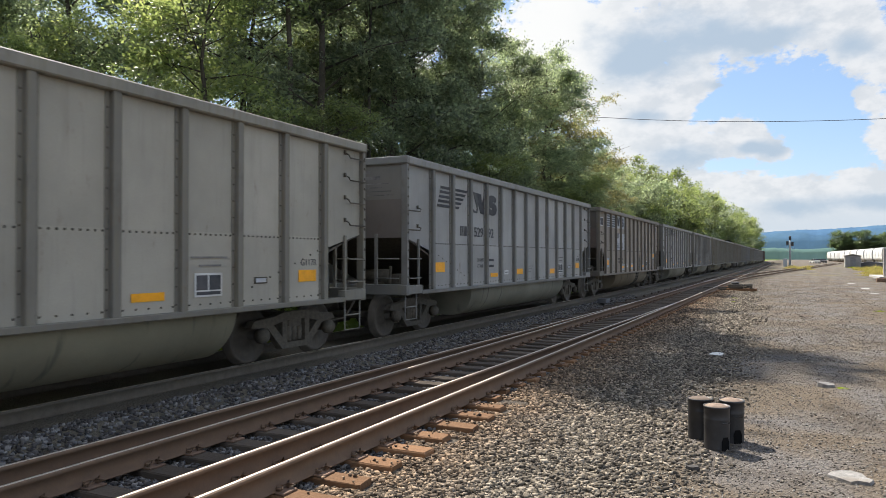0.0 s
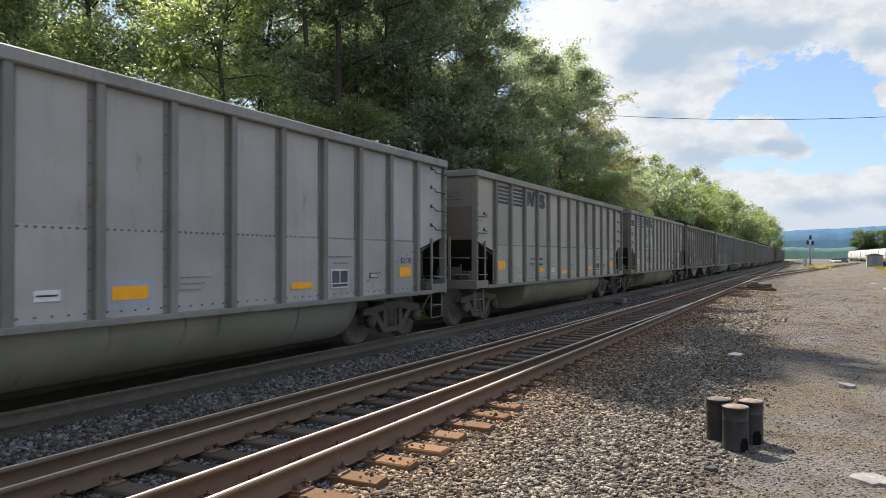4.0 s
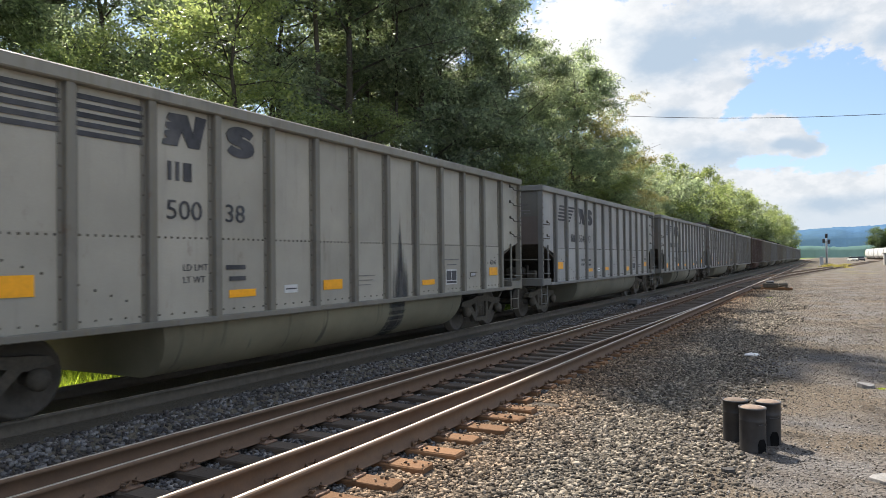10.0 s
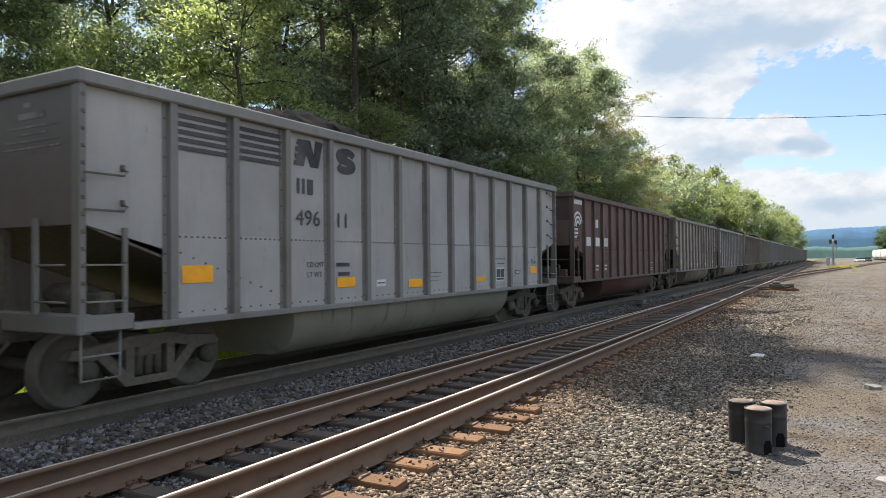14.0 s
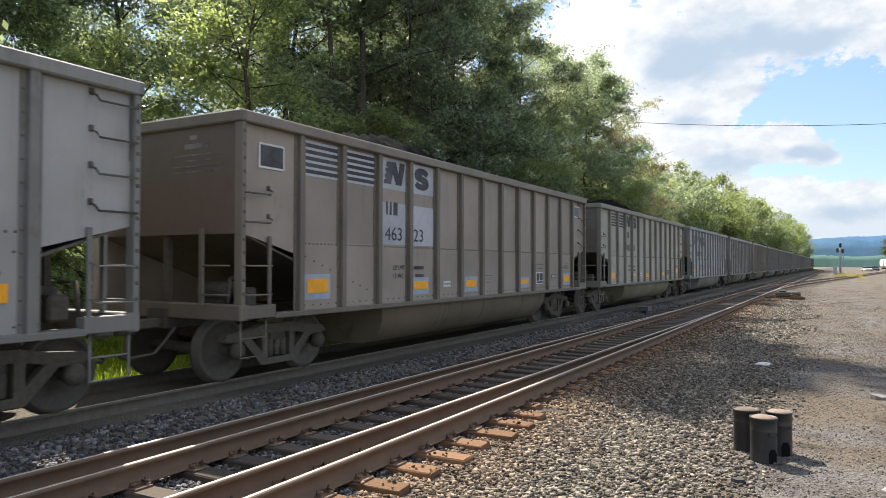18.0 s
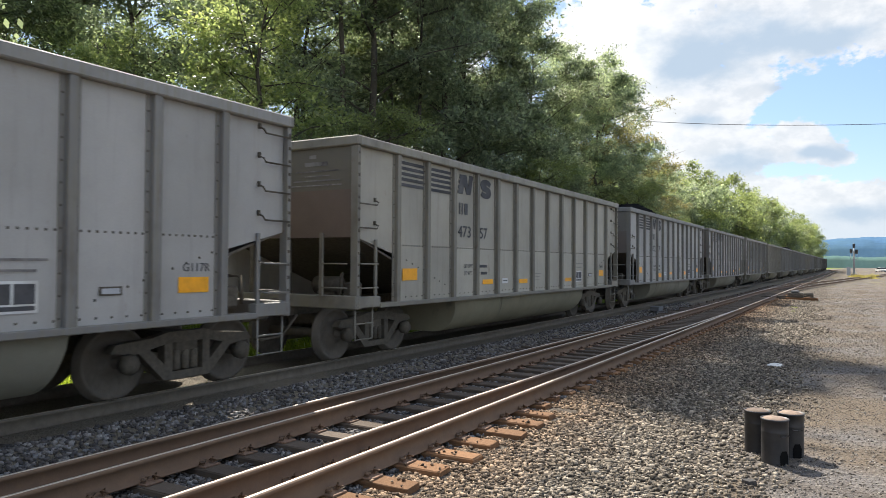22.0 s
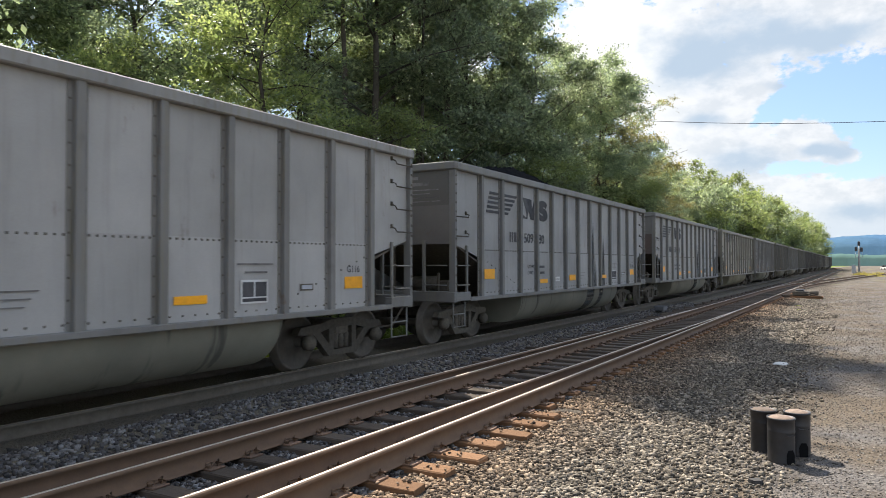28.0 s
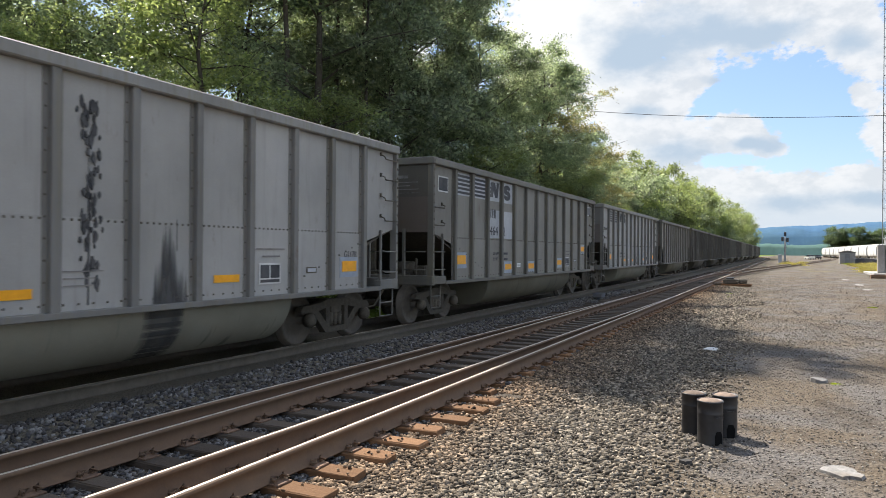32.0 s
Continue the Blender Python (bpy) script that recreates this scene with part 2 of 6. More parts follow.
def tub_paint():
    """The tub's paint: olive dust, and dark runs that fall from the sill."""
    s = Nodes("grimy_tub_paint", 0.7, spec=0.25)
    seed = s.math("MULTIPLY", s.info.outputs["Alpha"], 40.0)
    c = s.mix(1.0, s.info.outputs["Color"], s.ramp(s.noise(0.8, 4, 0.6, w=seed), (0.3, 0.7), (0.7, 1.15)), "MULTIPLY")
    runs = s.noise(1.5, 3, 0.6, s.scaled(1, 3.4, 0.25), seed)
    c = s.mix(s.math("MULTIPLY", s.ramp(runs, (0.60, 0.0), (0.68, 1.0)), 0.7), c, (0.045, 0.042, 0.038))
    c = s.mix(s.math("MULTIPLY", s.noise(30, 4, 0.7), 0.35), c, (0.16, 0.14, 0.105))
    return s.color(c).bump(s.noise(4.0, 3, 0.5), 0.2, 0.02).m


def plain(name, col, rough=0.8, metal=0.0, grain=20.0, vary=0.25, dirt=(0.1, 0.085, 0.065), dirty=0.3, spec=0.4, bump=0.15):
    """A surface of one paint or stuff with mottling and dirt at two scales."""
    s = Nodes(name, rough, metal, spec)
    tone = s.ramp(s.info.outputs["Random"], (0.0, 1 - vary), (1.0, 1 + vary))
    c = s.mix(1.0, col, tone, "MULTIPLY")
    c = s.mix(1.0, c, s.ramp(s.noise(grain, 4, 0.65), (0.3, 1 - vary), (0.7, 1 + vary)), "MULTIPLY")
    c = s.mix(s.math("MULTIPLY", s.ramp(s.noise(grain / 7, 4, 0.6), (0.45, 0.0), (0.7, 1.0)), dirty), c, dirt)
    return s.color(c).bump(s.noise(grain * 2, 3, 0.6), bump, 0.01).m


PAINT = car_paint("weathered_car_paint")
POST_PAINT = car_paint("weathered_post_paint", 1.6)
TUB_PAINT = tub_paint()
STEEL_DARK = plain("grimy_cast_steel", (0.10, 0.087, 0.069), 0.85, 0.0, 14, 0.3, dirt=(0.125, 0.104, 0.079), spec=0.25)
WHEEL_STEEL = plain("dusty_wheel_steel", (0.098, 0.085, 0.070), 0.8, 0.0, 10, 0.2, dirt=(0.12, 0.096, 0.072), spec=0.3)
BLACK_MARK = plain("black_lettering", (0.045, 0.045, 0.05), 0.7, grain=9, vary=0.3, dirt=(0.2, 0.19, 0.18), dirty=0.35)
WHITE_MARK = plain("white_lettering", (0.62, 0.62, 0.6), 0.65, grain=8, vary=0.1, dirt=(0.25, 0.22, 0.18), dirty=0.45)
PATCH_MARK = plain("grey_renumbering_patch", (0.42, 0.43, 0.45), 0.6, grain=7, vary=0.08, dirt=(0.2, 0.18, 0.15), dirty=0.4)
BLUE_PATCH = plain("blue_grey_touch_up_paint", (0.33, 0.38, 0.46), 0.6, grain=7, vary=0.1, dirt=(0.2, 0.18, 0.15), dirty=0.4)
YELLOW = plain("yellow_reflective_tape", (0.92, 0.40, 0.008), 0.4, grain=12, vary=0.08, dirt=(0.4, 0.2, 0.03), dirty=0.25)
COAL = plain("coal", (0.012, 0.012, 0.013), 1.0, grain=30, vary=0.4, dirt=(0.022, 0.022, 0.022), spec=0.02, bump=0.8)

# ---- the coal train ----
PITCH, LONG = 16.40, 14.76      # car to car, and the length of a car's side
SIDE, POST = 1.53, 1.615         # the side sheet and the face of its posts, from the track's middle
TOP, SILL, SEAM = 3.80, 0.96, 2.02
BAYS = [-1.19 - 1.03 * k for k in range(13)]      # the side posts; a car reaches from y = 0 back to y = -LONG


def rivet_at(bm, x, y, z, r=0.016):
    q = [bm.verts.new((x, y + a * r, z + b * r)) for a, b in ((-1, -1), (1, -1), (1, 1), (-1, 1))]
    p = [bm.verts.new((x + 0.014, y + a * r * 0.55, z + b * r * 0.55)) for a, b in ((-1, -1), (1, -1), (1, 1), (-1, 1))]
    bm.faces.new(p)
    for i in range(4):
        bm.faces.new((q[i], q[(i + 1) % 4], p[(i + 1) % 4], p[i]))


def truck(car, y):
    """A two-axle truck: bolster, side frames, journal boxes, springs and wheelsets."""
    t = part("truck", bx(bmesh.new(), -1.05, 1.05, y - 0.2, y + 0.2, 0.5, 0.78, 0.04), STEEL_DARK, car, "grimy cast-steel freight truck")
    for sx in (1, -1):
        bm = bmesh.new()
        a, b = (0.93 * sx, 1.07 * sx) if sx > 0 else (1.07 * sx, 0.93 * sx)
        prism(bm, [(y - 1.12, 0.60), (y - 1.05, 0.70), (y - 0.55, 0.74), (y - 0.3, 0.80), (y + 0.3, 0.80), (y + 0.55, 0.74), (y + 1.05, 0.70), (y + 1.12, 0.60), (y + 0.78, 0.56), (y + 0.3, 0.66), (y - 0.3, 0.66), (y - 0.78, 0.56)], "x", a, b)
        prism(bm, [(y - 0.74, 0.57), (y - 0.60, 0.62), (y - 0.26, 0.29), (y + 0.26, 0.29), (y + 0.60, 0.62), (y + 0.74, 0.57), (y + 0.36, 0.19), (y - 0.36, 0.19)], "x", a, b)
        for s in (-1, 1):
            bx(bm, a, b, y + s * 0.30 - 0.06, y + s * 0.30 + 0.06, 0.27, 0.70)
        part("side_frame", bm, STEEL_DARK, t)
        bm = bmesh.new()
        for s in (-0.14, 0, 0.14):
            rod(bm, [(1.0 * sx, y + s, 0.30), (1.0 * sx, y + s, 0.55)], 0.06, 8)
        part("spring", bm, STEEL_DARK, t)
        for s in (-0.89, 0.89):
            part("bearing_cap", lathe(bmesh.new(), [(0.12, 0.0), (0.13, 0.1 * sx), (0.09, 0.15 * sx), (0.03, 0.16 * sx)], 12, "x", (1.03 * sx, y + s, 0.457)), STEEL_DARK, t)
    for s in (-0.89, 0.89):
        bm = bmesh.new()
        lathe(bm, [(0.075, -0.98), (0.085, 0.0), (0.075, 0.98)], 10, "x")
        for sx in (1, -1):
            lathe(bm, [(0.10, 0.68 * sx), (0.38, 0.70 * sx), (0.40, 0.685 * sx), (0.490, 0.685 * sx), (0.485, 0.715 * sx), (0.457, 0.725 * sx), (0.450, 0.82 * sx), (0.40, 0.825 * sx), (0.385, 0.79 * sx), (0.20, 0.77 * sx), (0.15, 0.84 * sx), (0.10, 0.84 * sx)], 26, "x")
        w = part("wheelset", bm, WHEEL_STEEL, t, "steel wheels with worn bright treads")
        w.location = (0, y + s, 0.457)
    return t


def end_gear(car, y, s, near):
    """The open end of a car: slope sheet, end wall, ladders, end sill, coupler. s: +1 the far end, -1 the near one."""
    def Y(d):
        return y - s * d
    lo, hi = min(Y(0), Y(0.06)), max(Y(0), Y(0.06))
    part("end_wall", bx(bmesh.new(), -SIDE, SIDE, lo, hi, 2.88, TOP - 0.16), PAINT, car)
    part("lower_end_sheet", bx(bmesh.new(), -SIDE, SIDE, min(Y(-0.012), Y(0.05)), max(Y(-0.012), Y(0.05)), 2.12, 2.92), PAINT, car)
    for x in (-0.85, 0.0):
        part("end_post", bx(bmesh.new(), x - 0.05, x + 0.05, min(Y(0.06), Y(0.14)), max(Y(0.06), Y(0.14)), 1.14, 2.16), STEEL_DARK, car)
    bm = bmesh.new()
    prism(bm, [(Y(0.02), 2.16), (Y(0.06), 2.12), (Y(3.2), 1.02), (Y(3.2), 1.08)], "x", -SIDE + 0.02, SIDE - 0.02)
    part("slope_sheet", bm, STEEL_DARK, car, "soot-black sloping end floor sheet")
    part("end_chord", bx(bmesh.new(), -POST - 0.02, POST + 0.02, min(Y(-0.07), Y(0.05)), max(Y(-0.07), Y(0.05)), TOP - 0.16, TOP + 0.005, 0.02), POST_PAINT, car)
    part("end_sill", bx(bmesh.new(), -POST + 0.003, POST - 0.003, min(Y(-0.05), Y(0.12)), max(Y(-0.05), Y(0.12)), 0.93, 1.15, 0.015), POST_PAINT, car)
    part("centre_sill", bx(bmesh.new(), -0.2, 0.2, min(Y(-0.1), Y(3.4)), max(Y(-0.1), Y(3.4)), 0.78, 1.06), STEEL_DARK, car)
    bm = bmesh.new()
    bx(bm, -0.09, 0.09, min(Y(-0.66), Y(0)), max(Y(-0.66), Y(0)), 0.78, 0.92, 0.02)
    bx(bm, -0.16, 0.15, min(Y(-0.78), Y(-0.5)), max(Y(-0.78), Y(-0.5)), 0.72, 0.98, 0.04)
    part("coupler", bm, STEEL_DARK, car)
    bm = bmesh.new()
    rod(bm, [(0.35, Y(-0.05), 0.8), (0.3, Y(-0.35), 0.45), (0.1, Y(-0.62), 0.4), (0.0, Y(-0.7), 0.42)], 0.025, 6)
    part("brake_hose", bm, STEEL_DARK, car)
    # the corner post, the second ladder rail, rungs, grab irons and the hanging step
    a, b = min(Y(-0.03), Y(0.05)), max(Y(-0.03), Y(0.05))
    part("corner_post", bx(bmesh.new(), SIDE - 0.06, POST, a, b, 0.93, TOP - 0.16, 0.008), POST_PAINT, car)
    if near:
        part("ladder_rail", bx(bmesh.new(), SIDE + 0.01, SIDE + 0.05, min(Y(0.53), Y(0.59)), max(Y(0.53), Y(0.59)), 1.10, 2.10, 0.006), POST_PAINT, car)
        for z in (1.28, 1.68):
            part("rung", rod(bmesh.new(), [(SIDE + 0.04, Y(0.02), z + 0.04), (SIDE + 0.12, Y(0.04), z), (SIDE + 0.12, Y(0.52), z), (SIDE + 0.04, Y(0.56), z + 0.04)], 0.012, 6), POST_PAINT, car, "thin bent steel rung")
        for z in (2.28, 2.68, 3.08, 3.48) if s > 0 else (2.28, 2.68):
            bm = bmesh.new()
            for d in (0.0, 0.54):
                bx(bm, SIDE, SIDE + 0.035, min(Y(d - 0.02), Y(d + 0.025)), max(Y(d - 0.02), Y(d + 0.025)), z - 0.03 + d / 6, z + 0.045 + d / 6, 0.006)
            part("grab_iron", rod(bm, [(SIDE + 0.01, Y(0.0), z), (SIDE + 0.1, Y(0.02), z), (SIDE + 0.1, Y(0.5), z), (SIDE + 0.1, Y(0.54), z + 0.05), (SIDE + 0.01, Y(0.54), z + 0.09)], 0.014, 6), STEEL_DARK, car)
        part("stirrup_step", rod(bmesh.new(), [(SIDE, Y(0.04), 0.95), (SIDE, Y(0.04), 0.42), (SIDE, Y(0.52), 0.42), (SIDE, Y(0.52), 0.95)], 0.016, 6), POST_PAINT, car)
        part("stirrup_rung", rod(bmesh.new(), [(SIDE, Y(0.04), 0.68), (SIDE, Y(0.52), 0.68)], 0.014, 6), POST_PAINT, car)
    for z in (1.28, 1.68):
        part("end_rung", rod(bmesh.new(), [(SIDE - 0.08, Y(-0.09), z), (SIDE - 0.62, Y(-0.09), z)], 0.013, 6), POST_PAINT, car)
    part("end_ladder_rail", bx(bmesh.new(), SIDE - 0.66, SIDE - 0.60, min(Y(-0.1), Y(-0.05)), max(Y(-0.1), Y(-0.05)), 1.14, 2.2), POST_PAINT, car)
    # air brake gear on the end platform
    bm = bmesh.new()
    lathe(bm, [(0.05, -0.3), (0.16, -0.26), (0.16, 0.26), (0.05, 0.3)], 12, "x", (0.55, Y(0.55), 1.3))
    bx(bm, 0.35, 0.75, min(Y(0.45), Y(0.65)), max(Y(0.45), Y(0.65)), 1.06, 1.2)
    rod(bm, [(1.0, Y(0.3), 1.1), (1.0, Y(0.35), 1.5), (0.9, Y(0.5), 1.5)], 0.03, 6)
    bx(bm, 0.9, 1.15, min(Y(0.5), Y(0.75)), max(Y(0.5), Y(0.75)), 1.06, 1.36, 0.03)
    part("brake_gear", bm, STEEL_DARK, car)


def coal_mesh(name, rise, seed):
    """A heap of coal, lower along the walls."""
    nx, ny = 30, 150
    vs = []
    for j in range(ny + 1):
        for i in range(nx + 1):
            x, y = -1.5 + 3.0 * i / nx, -14.72 + 14.68 * j / ny
            edge = max(0.0, 1 - (abs(x) / 1.5) ** 3.2) * min(1.0, (7.36 - abs(y + 7.38)) / 1.6)
            heap = 0.45 + 0.12 * math.sin(y * 0.9 + seed) + 0.5 * math.exp(-((y + 9.6) / 2.6) ** 2) + 0.25 * math.exp(-((y + 4.5) / 2.0) ** 2)
            h = 3.40 + edge * rise * heap
            h += noise.noise((x * 3, y * 3, seed)) * 0.08 + noise.noise((x * 9, y * 9, seed + 3)) * 0.15
            vs.append((x, y, h))
    q = [(j * (nx + 1) + i, j * (nx + 1) + i + 1, (j + 1) * (nx + 1) + i + 1, (j + 1) * (nx + 1) + i) for j in range(ny) for i in range(nx)]
    return bulk(name, vs, q, COAL)


def crumb_mesh(seed):
    """Coal crumbs that lie along the top chord."""
    rng = random.Random(seed)
    vs, fs = [], []
    for _ in range(150):
        y = rng.choice((rng.gauss(-10.6, 1.6), rng.gauss(-8.0, 1.2), rng.gauss(-4.6, 1.2), rng.uniform(-14.4, -0.4)))
        y, x, r = min(-0.3, max(-14.5, y)), rng.uniform(1.45, 1.63), rng.uniform(0.012, 0.042)
        k = len(vs)
        ring = [rng.uniform(0, 0.6) + q * math.pi / 2 for q in range(4)]
        vs += [(x + r * math.cos(a), y + 1.2 * r * math.sin(a), TOP + rng.uniform(-0.004, 0.3 * r)) for a in ring] + [(x + rng.uniform(-0.4, 0.4) * r, y, TOP + rng.uniform(0.6, 1.3) * r)]
        fs += [(k + q, k + (q + 1) % 4, k + 4) for q in range(4)] + [(k + 2, k + 1, k), (k + 3, k + 2, k)]
    return bulk("coal_grit", vs, fs, COAL)


COAL_CRUMBS = crumb_mesh(5)
COAL_LOW, COAL_FULL = coal_mesh("coal_load", 0.30, 1.0), coal_mesh("coal_load", 0.84, 4.1)


def gondola(under="tub", far=False):
    """A coal gondola with posts on its sides and a round-bottomed tub, or with hopper outlets, between the trucks."""
    car = new("coal_gondola")
    # side sheets, bay by bay, above and below the seam
    marks = [0.0, BAYS[0], BAYS[12], -LONG] if far else [0.0, *BAYS, -LONG]
    for k, (a, b) in enumerate(zip(marks, marks[1:])):
        if k in (0, len(marks) - 2):
            c, d = (2.14, 1.84) if k == 0 else (1.84, 2.14)
            bm = prism(bmesh.new(), [(a, c), (a, TOP - 0.15), (b, TOP - 0.15), (b, d)], "x", SIDE - 0.03, SIDE)
            part("end_panel", bm, PAINT, car)
            continue
        part("upper_panel", bx(bmesh.new(), SIDE - 0.03, SIDE, b, a, SEAM - 0.03, TOP - 0.15), PAINT, car)
        part("lower_panel", bx(bmesh.new(), SIDE - 0.034, SIDE + 0.008, b, a, SILL + 0.03, SEAM + 0.03), PAINT, car)
    for y in BAYS:
        bm = bmesh.new()
        bx(bm, SIDE, POST, y - 0.055, y + 0.055, SILL, TOP - 0.15, 0.008)
        bx(bm, SIDE, SIDE + 0.014, y - 0.115, y + 0.115, SILL, TOP - 0.15)
        part("side_post", bm, POST_PAINT, car)
    bm = bmesh.new()
    for y in BAYS:
        for i in range(12):
            for s in (-0.088, 0.088):
                rivet_at(bm, SIDE + 0.012, y + s, SILL + 0.14 + i * 0.235, 0.012)
    for a, b in zip(BAYS, BAYS[1:]):
        for i in range(9):
            rivet_at(bm, SIDE + 0.006, b + 0.14 + (a - b - 0.28) * i / 8, SEAM, 0.0145)
        for i in range(5):
            rivet_at(bm, SIDE + 0.006, b + 0.14 + (a - b - 0.28) * i / 4, SILL + 0.12, 0.013)
    for s, y0 in ((1, BAYS[0]), (-1, BAYS[12])):
        for i in range(10):
            yy = y0 - s * (0.15 + 0.2 * i)
            if min(abs(yy - b) for b in BAYS) > 0.11:
                rivet_at(bm, SIDE + 0.006, yy, 1.82 - 0.068 * i, 0.0145)
    for y in (-0.01, -LONG + 0.01):
        for i in range(13):
            rivet_at(bm, POST - 0.002, y, 1.3 + i * 0.185, 0.024)
    tagged(part("rivets", bm, STEEL_DARK, car), kind="stuff")
    bm = bmesh.new()
    bx(bm, SIDE - 0.1, POST + 0.03, -LONG, 0, TOP - 0.16, TOP, 0.018)
    part("top_chord", bm, POST_PAINT, car)
    part("side_sill", bx(bmesh.new(), SIDE - 0.12, POST + 0.015, -LONG + 0.62, -0.62, SILL - 0.03, SILL + 0.05, 0.01), POST_PAINT, car)
    part("sill_end", bx(bmesh.new(), SIDE - 0.06, POST + 0.004, -0.64, -0.003, 0.952, 1.13, 0.008), POST_PAINT, car)
    part("sill_end", bx(bmesh.new(), SIDE - 0.06, POST + 0.004, -LONG + 0.003, -LONG + 0.64, 0.952, 1.13, 0.008), POST_PAINT, car)
    # the side away from the yard, whole
    bm = bmesh.new()
    prism(bm, [(0, 2.1), (-1.19, 1.85), (-1.19, SILL), (-13.55, SILL), (-13.55, 1.8), (-LONG, 2.1), (-LONG, TOP - 0.1), (0, TOP - 0.1)], "x", -SIDE, -SIDE + 0.03)
    for y in BAYS:
        bx(bm, -POST, -SIDE, y - 0.06, y + 0.06, SILL, TOP - 0.15)
    bx(bm, -POST - 0.03, -SIDE + 0.1, -LONG, 0, TOP - 0.16, TOP)
    bx(bm, -POST, -SIDE + 0.05, -0.05, 0, 0.95, TOP - 0.15)
    bx(bm, -POST, -SIDE + 0.05, -LONG, -LONG + 0.05, 0.95, TOP - 0.15)
    bx(bm, -POST, -SIDE + 0.05, -LONG, 0, 0.95, 1.1)
    # added plates close the far end openings, so the bright green stays hidden
    for a, b in ((-1.19, -0.05), (-LONG + 0.05, -13.55)):
        bx(bm, -SIDE + 0.004, -SIDE + 0.026, a, b, 1.1, 2.1)
    part("far_side", bm, PAINT, car)
    bm = bmesh.new()
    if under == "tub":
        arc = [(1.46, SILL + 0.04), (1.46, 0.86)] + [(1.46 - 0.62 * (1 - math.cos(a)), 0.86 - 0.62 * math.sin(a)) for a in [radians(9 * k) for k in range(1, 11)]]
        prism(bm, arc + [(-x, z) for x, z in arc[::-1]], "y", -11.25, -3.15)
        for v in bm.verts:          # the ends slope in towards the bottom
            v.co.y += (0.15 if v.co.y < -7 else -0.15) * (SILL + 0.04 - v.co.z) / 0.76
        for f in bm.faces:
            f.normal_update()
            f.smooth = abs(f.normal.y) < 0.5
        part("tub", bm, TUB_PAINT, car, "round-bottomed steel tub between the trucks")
    else:
        for c in (-4.6, -10.1):
            bm = bmesh.new()
            prism(bm, [(c - 1.75, SILL), (c - 0.35, 0.34), (c + 0.35, 0.34), (c + 1.75, SILL)], "x", -1.4, 1.4)
            part("hopper_outlet", bm, PAINT, car)
        part("floor_sheet", bx(bmesh.new(), -1.4, 1.4, -LONG + 0.7, -0.7, SILL - 0.06, SILL - 0.04), PAINT, car)
    end_gear(car, 0.0, 1, True)
    end_gear(car, -LONG, -1, True)
    truck(car, -1.3)
    truck(car, -LONG + 1.3)
    return car


def load(car, me):
    ob = new("coal_load", me)
    ob.parent = car
    return tagged(ob, "heap of broken black coal")


LIGHT, COOL, TAN, BROWN, DIM = (0.41, 0.40, 0.38), (0.44, 0.45, 0.46), (0.45, 0.42, 0.35), (0.33, 0.275, 0.225), (0.26, 0.245, 0.215)
DARK, RED = (0.13, 0.12, 0.11), (0.125, 0.05, 0.044)
# style (wing, block, patched or other), number painted in two bays, body colour
ROSTER = [
    ("wing", "", "", TAN), ("wing", "529", "92", LIGHT), ("patch", "465", "62", BROWN), ("block", "503", "56", LIGHT),
    ("wing", "526", "05", LIGHT), ("block", "", "", TAN), ("patch", "467", "07", TAN), ("hopper", "10", "17", DARK),
    ("block", "489", "13", LIGHT), ("wing", "514", "07", COOL), ("block", "500", "38", TAN), ("wing", "534", "93", LIGHT),
    ("wing", "534", "80", LIGHT), ("wing", "530", "18", LIGHT), ("block", "496", "11", LIGHT), ("red", "", "", RED),
    ("bare", "", "", (0.33, 0.285, 0.245)), ("block", "478", "82", LIGHT), ("patch", "463", "23", BROWN), ("block", "482", "28", TAN),
    ("wing", "510", "26", COOL), ("wing", "521", "05", LIGHT), ("block", "473", "57", TAN), ("block", "492", "17", LIGHT),
    ("block", "478", "16", LIGHT), ("wing", "534", "81", LIGHT), ("block", "", "", TAN), ("block", "478", "40", LIGHT),
    ("wing", "509", "80", (0.35, 0.345, 0.335)), ("wing", "530", "88", LIGHT), ("block", "504", "00", TAN), ("wing", "507", "92", LIGHT),
    ("patch", "464", "2", DIM), ("block", "", "", LIGHT), ("bare", "", "", DIM), ("bare", "", "", DARK)]
# tar runs on some cars: place from the near end, top, spread
STAINS = {31: [(7.85, 3.2, 0.05), (9.0, 2.1, 0.12)], 2: [(8.62, 2.4, 0.07), (9.0, 2.0, 0.05)], 6: [(12.3, 3.3, 0.05)], 9: [(4.8, 2.3, 0.05), (8.95, 2.7, 0.13), (8.6, 2.1, 0.05)], 10: [(8.9, 2.6, 0.1)], 12: [(5.1, 3.0, 0.04), (8.9, 3.2, 0.05)],
          21: [(4.6, 3.4, 0.06), (8.6, 3.4, 0.09), (2.75, 1.7, 0.06)], 28: [(8.82, 3.2, 0.14), (9.85, 2.6, 0.05)], 29: [(8.7, 2.35, 0.05), (9.02, 3.25, 0.13)]}
FIRST_TAPE = {12: 1.17, 19: 1.2, 20: 1.25, 21: 1.3, 13: 1.44, 14: 1.44, 18: 1.26}      # where the first tape sits higher or lower
LAST_TAPE = {18: 1.2}
HEAPED = {7, 13, 14, 17, 18, 19, 23, 28}


def decal(name, car, y, z, w, h, material, label="", lift=0.012):
    """A flat marking on the side, its lower left corner at y (counted from the car's near end) and z."""
    x = SIDE + (lift if z > SEAM else lift + 0.008)
    return part(name, bx(bmesh.new(), x - 0.004, x + 0.002, y - LONG, y - LONG + w, z, z + h), material, car, label)


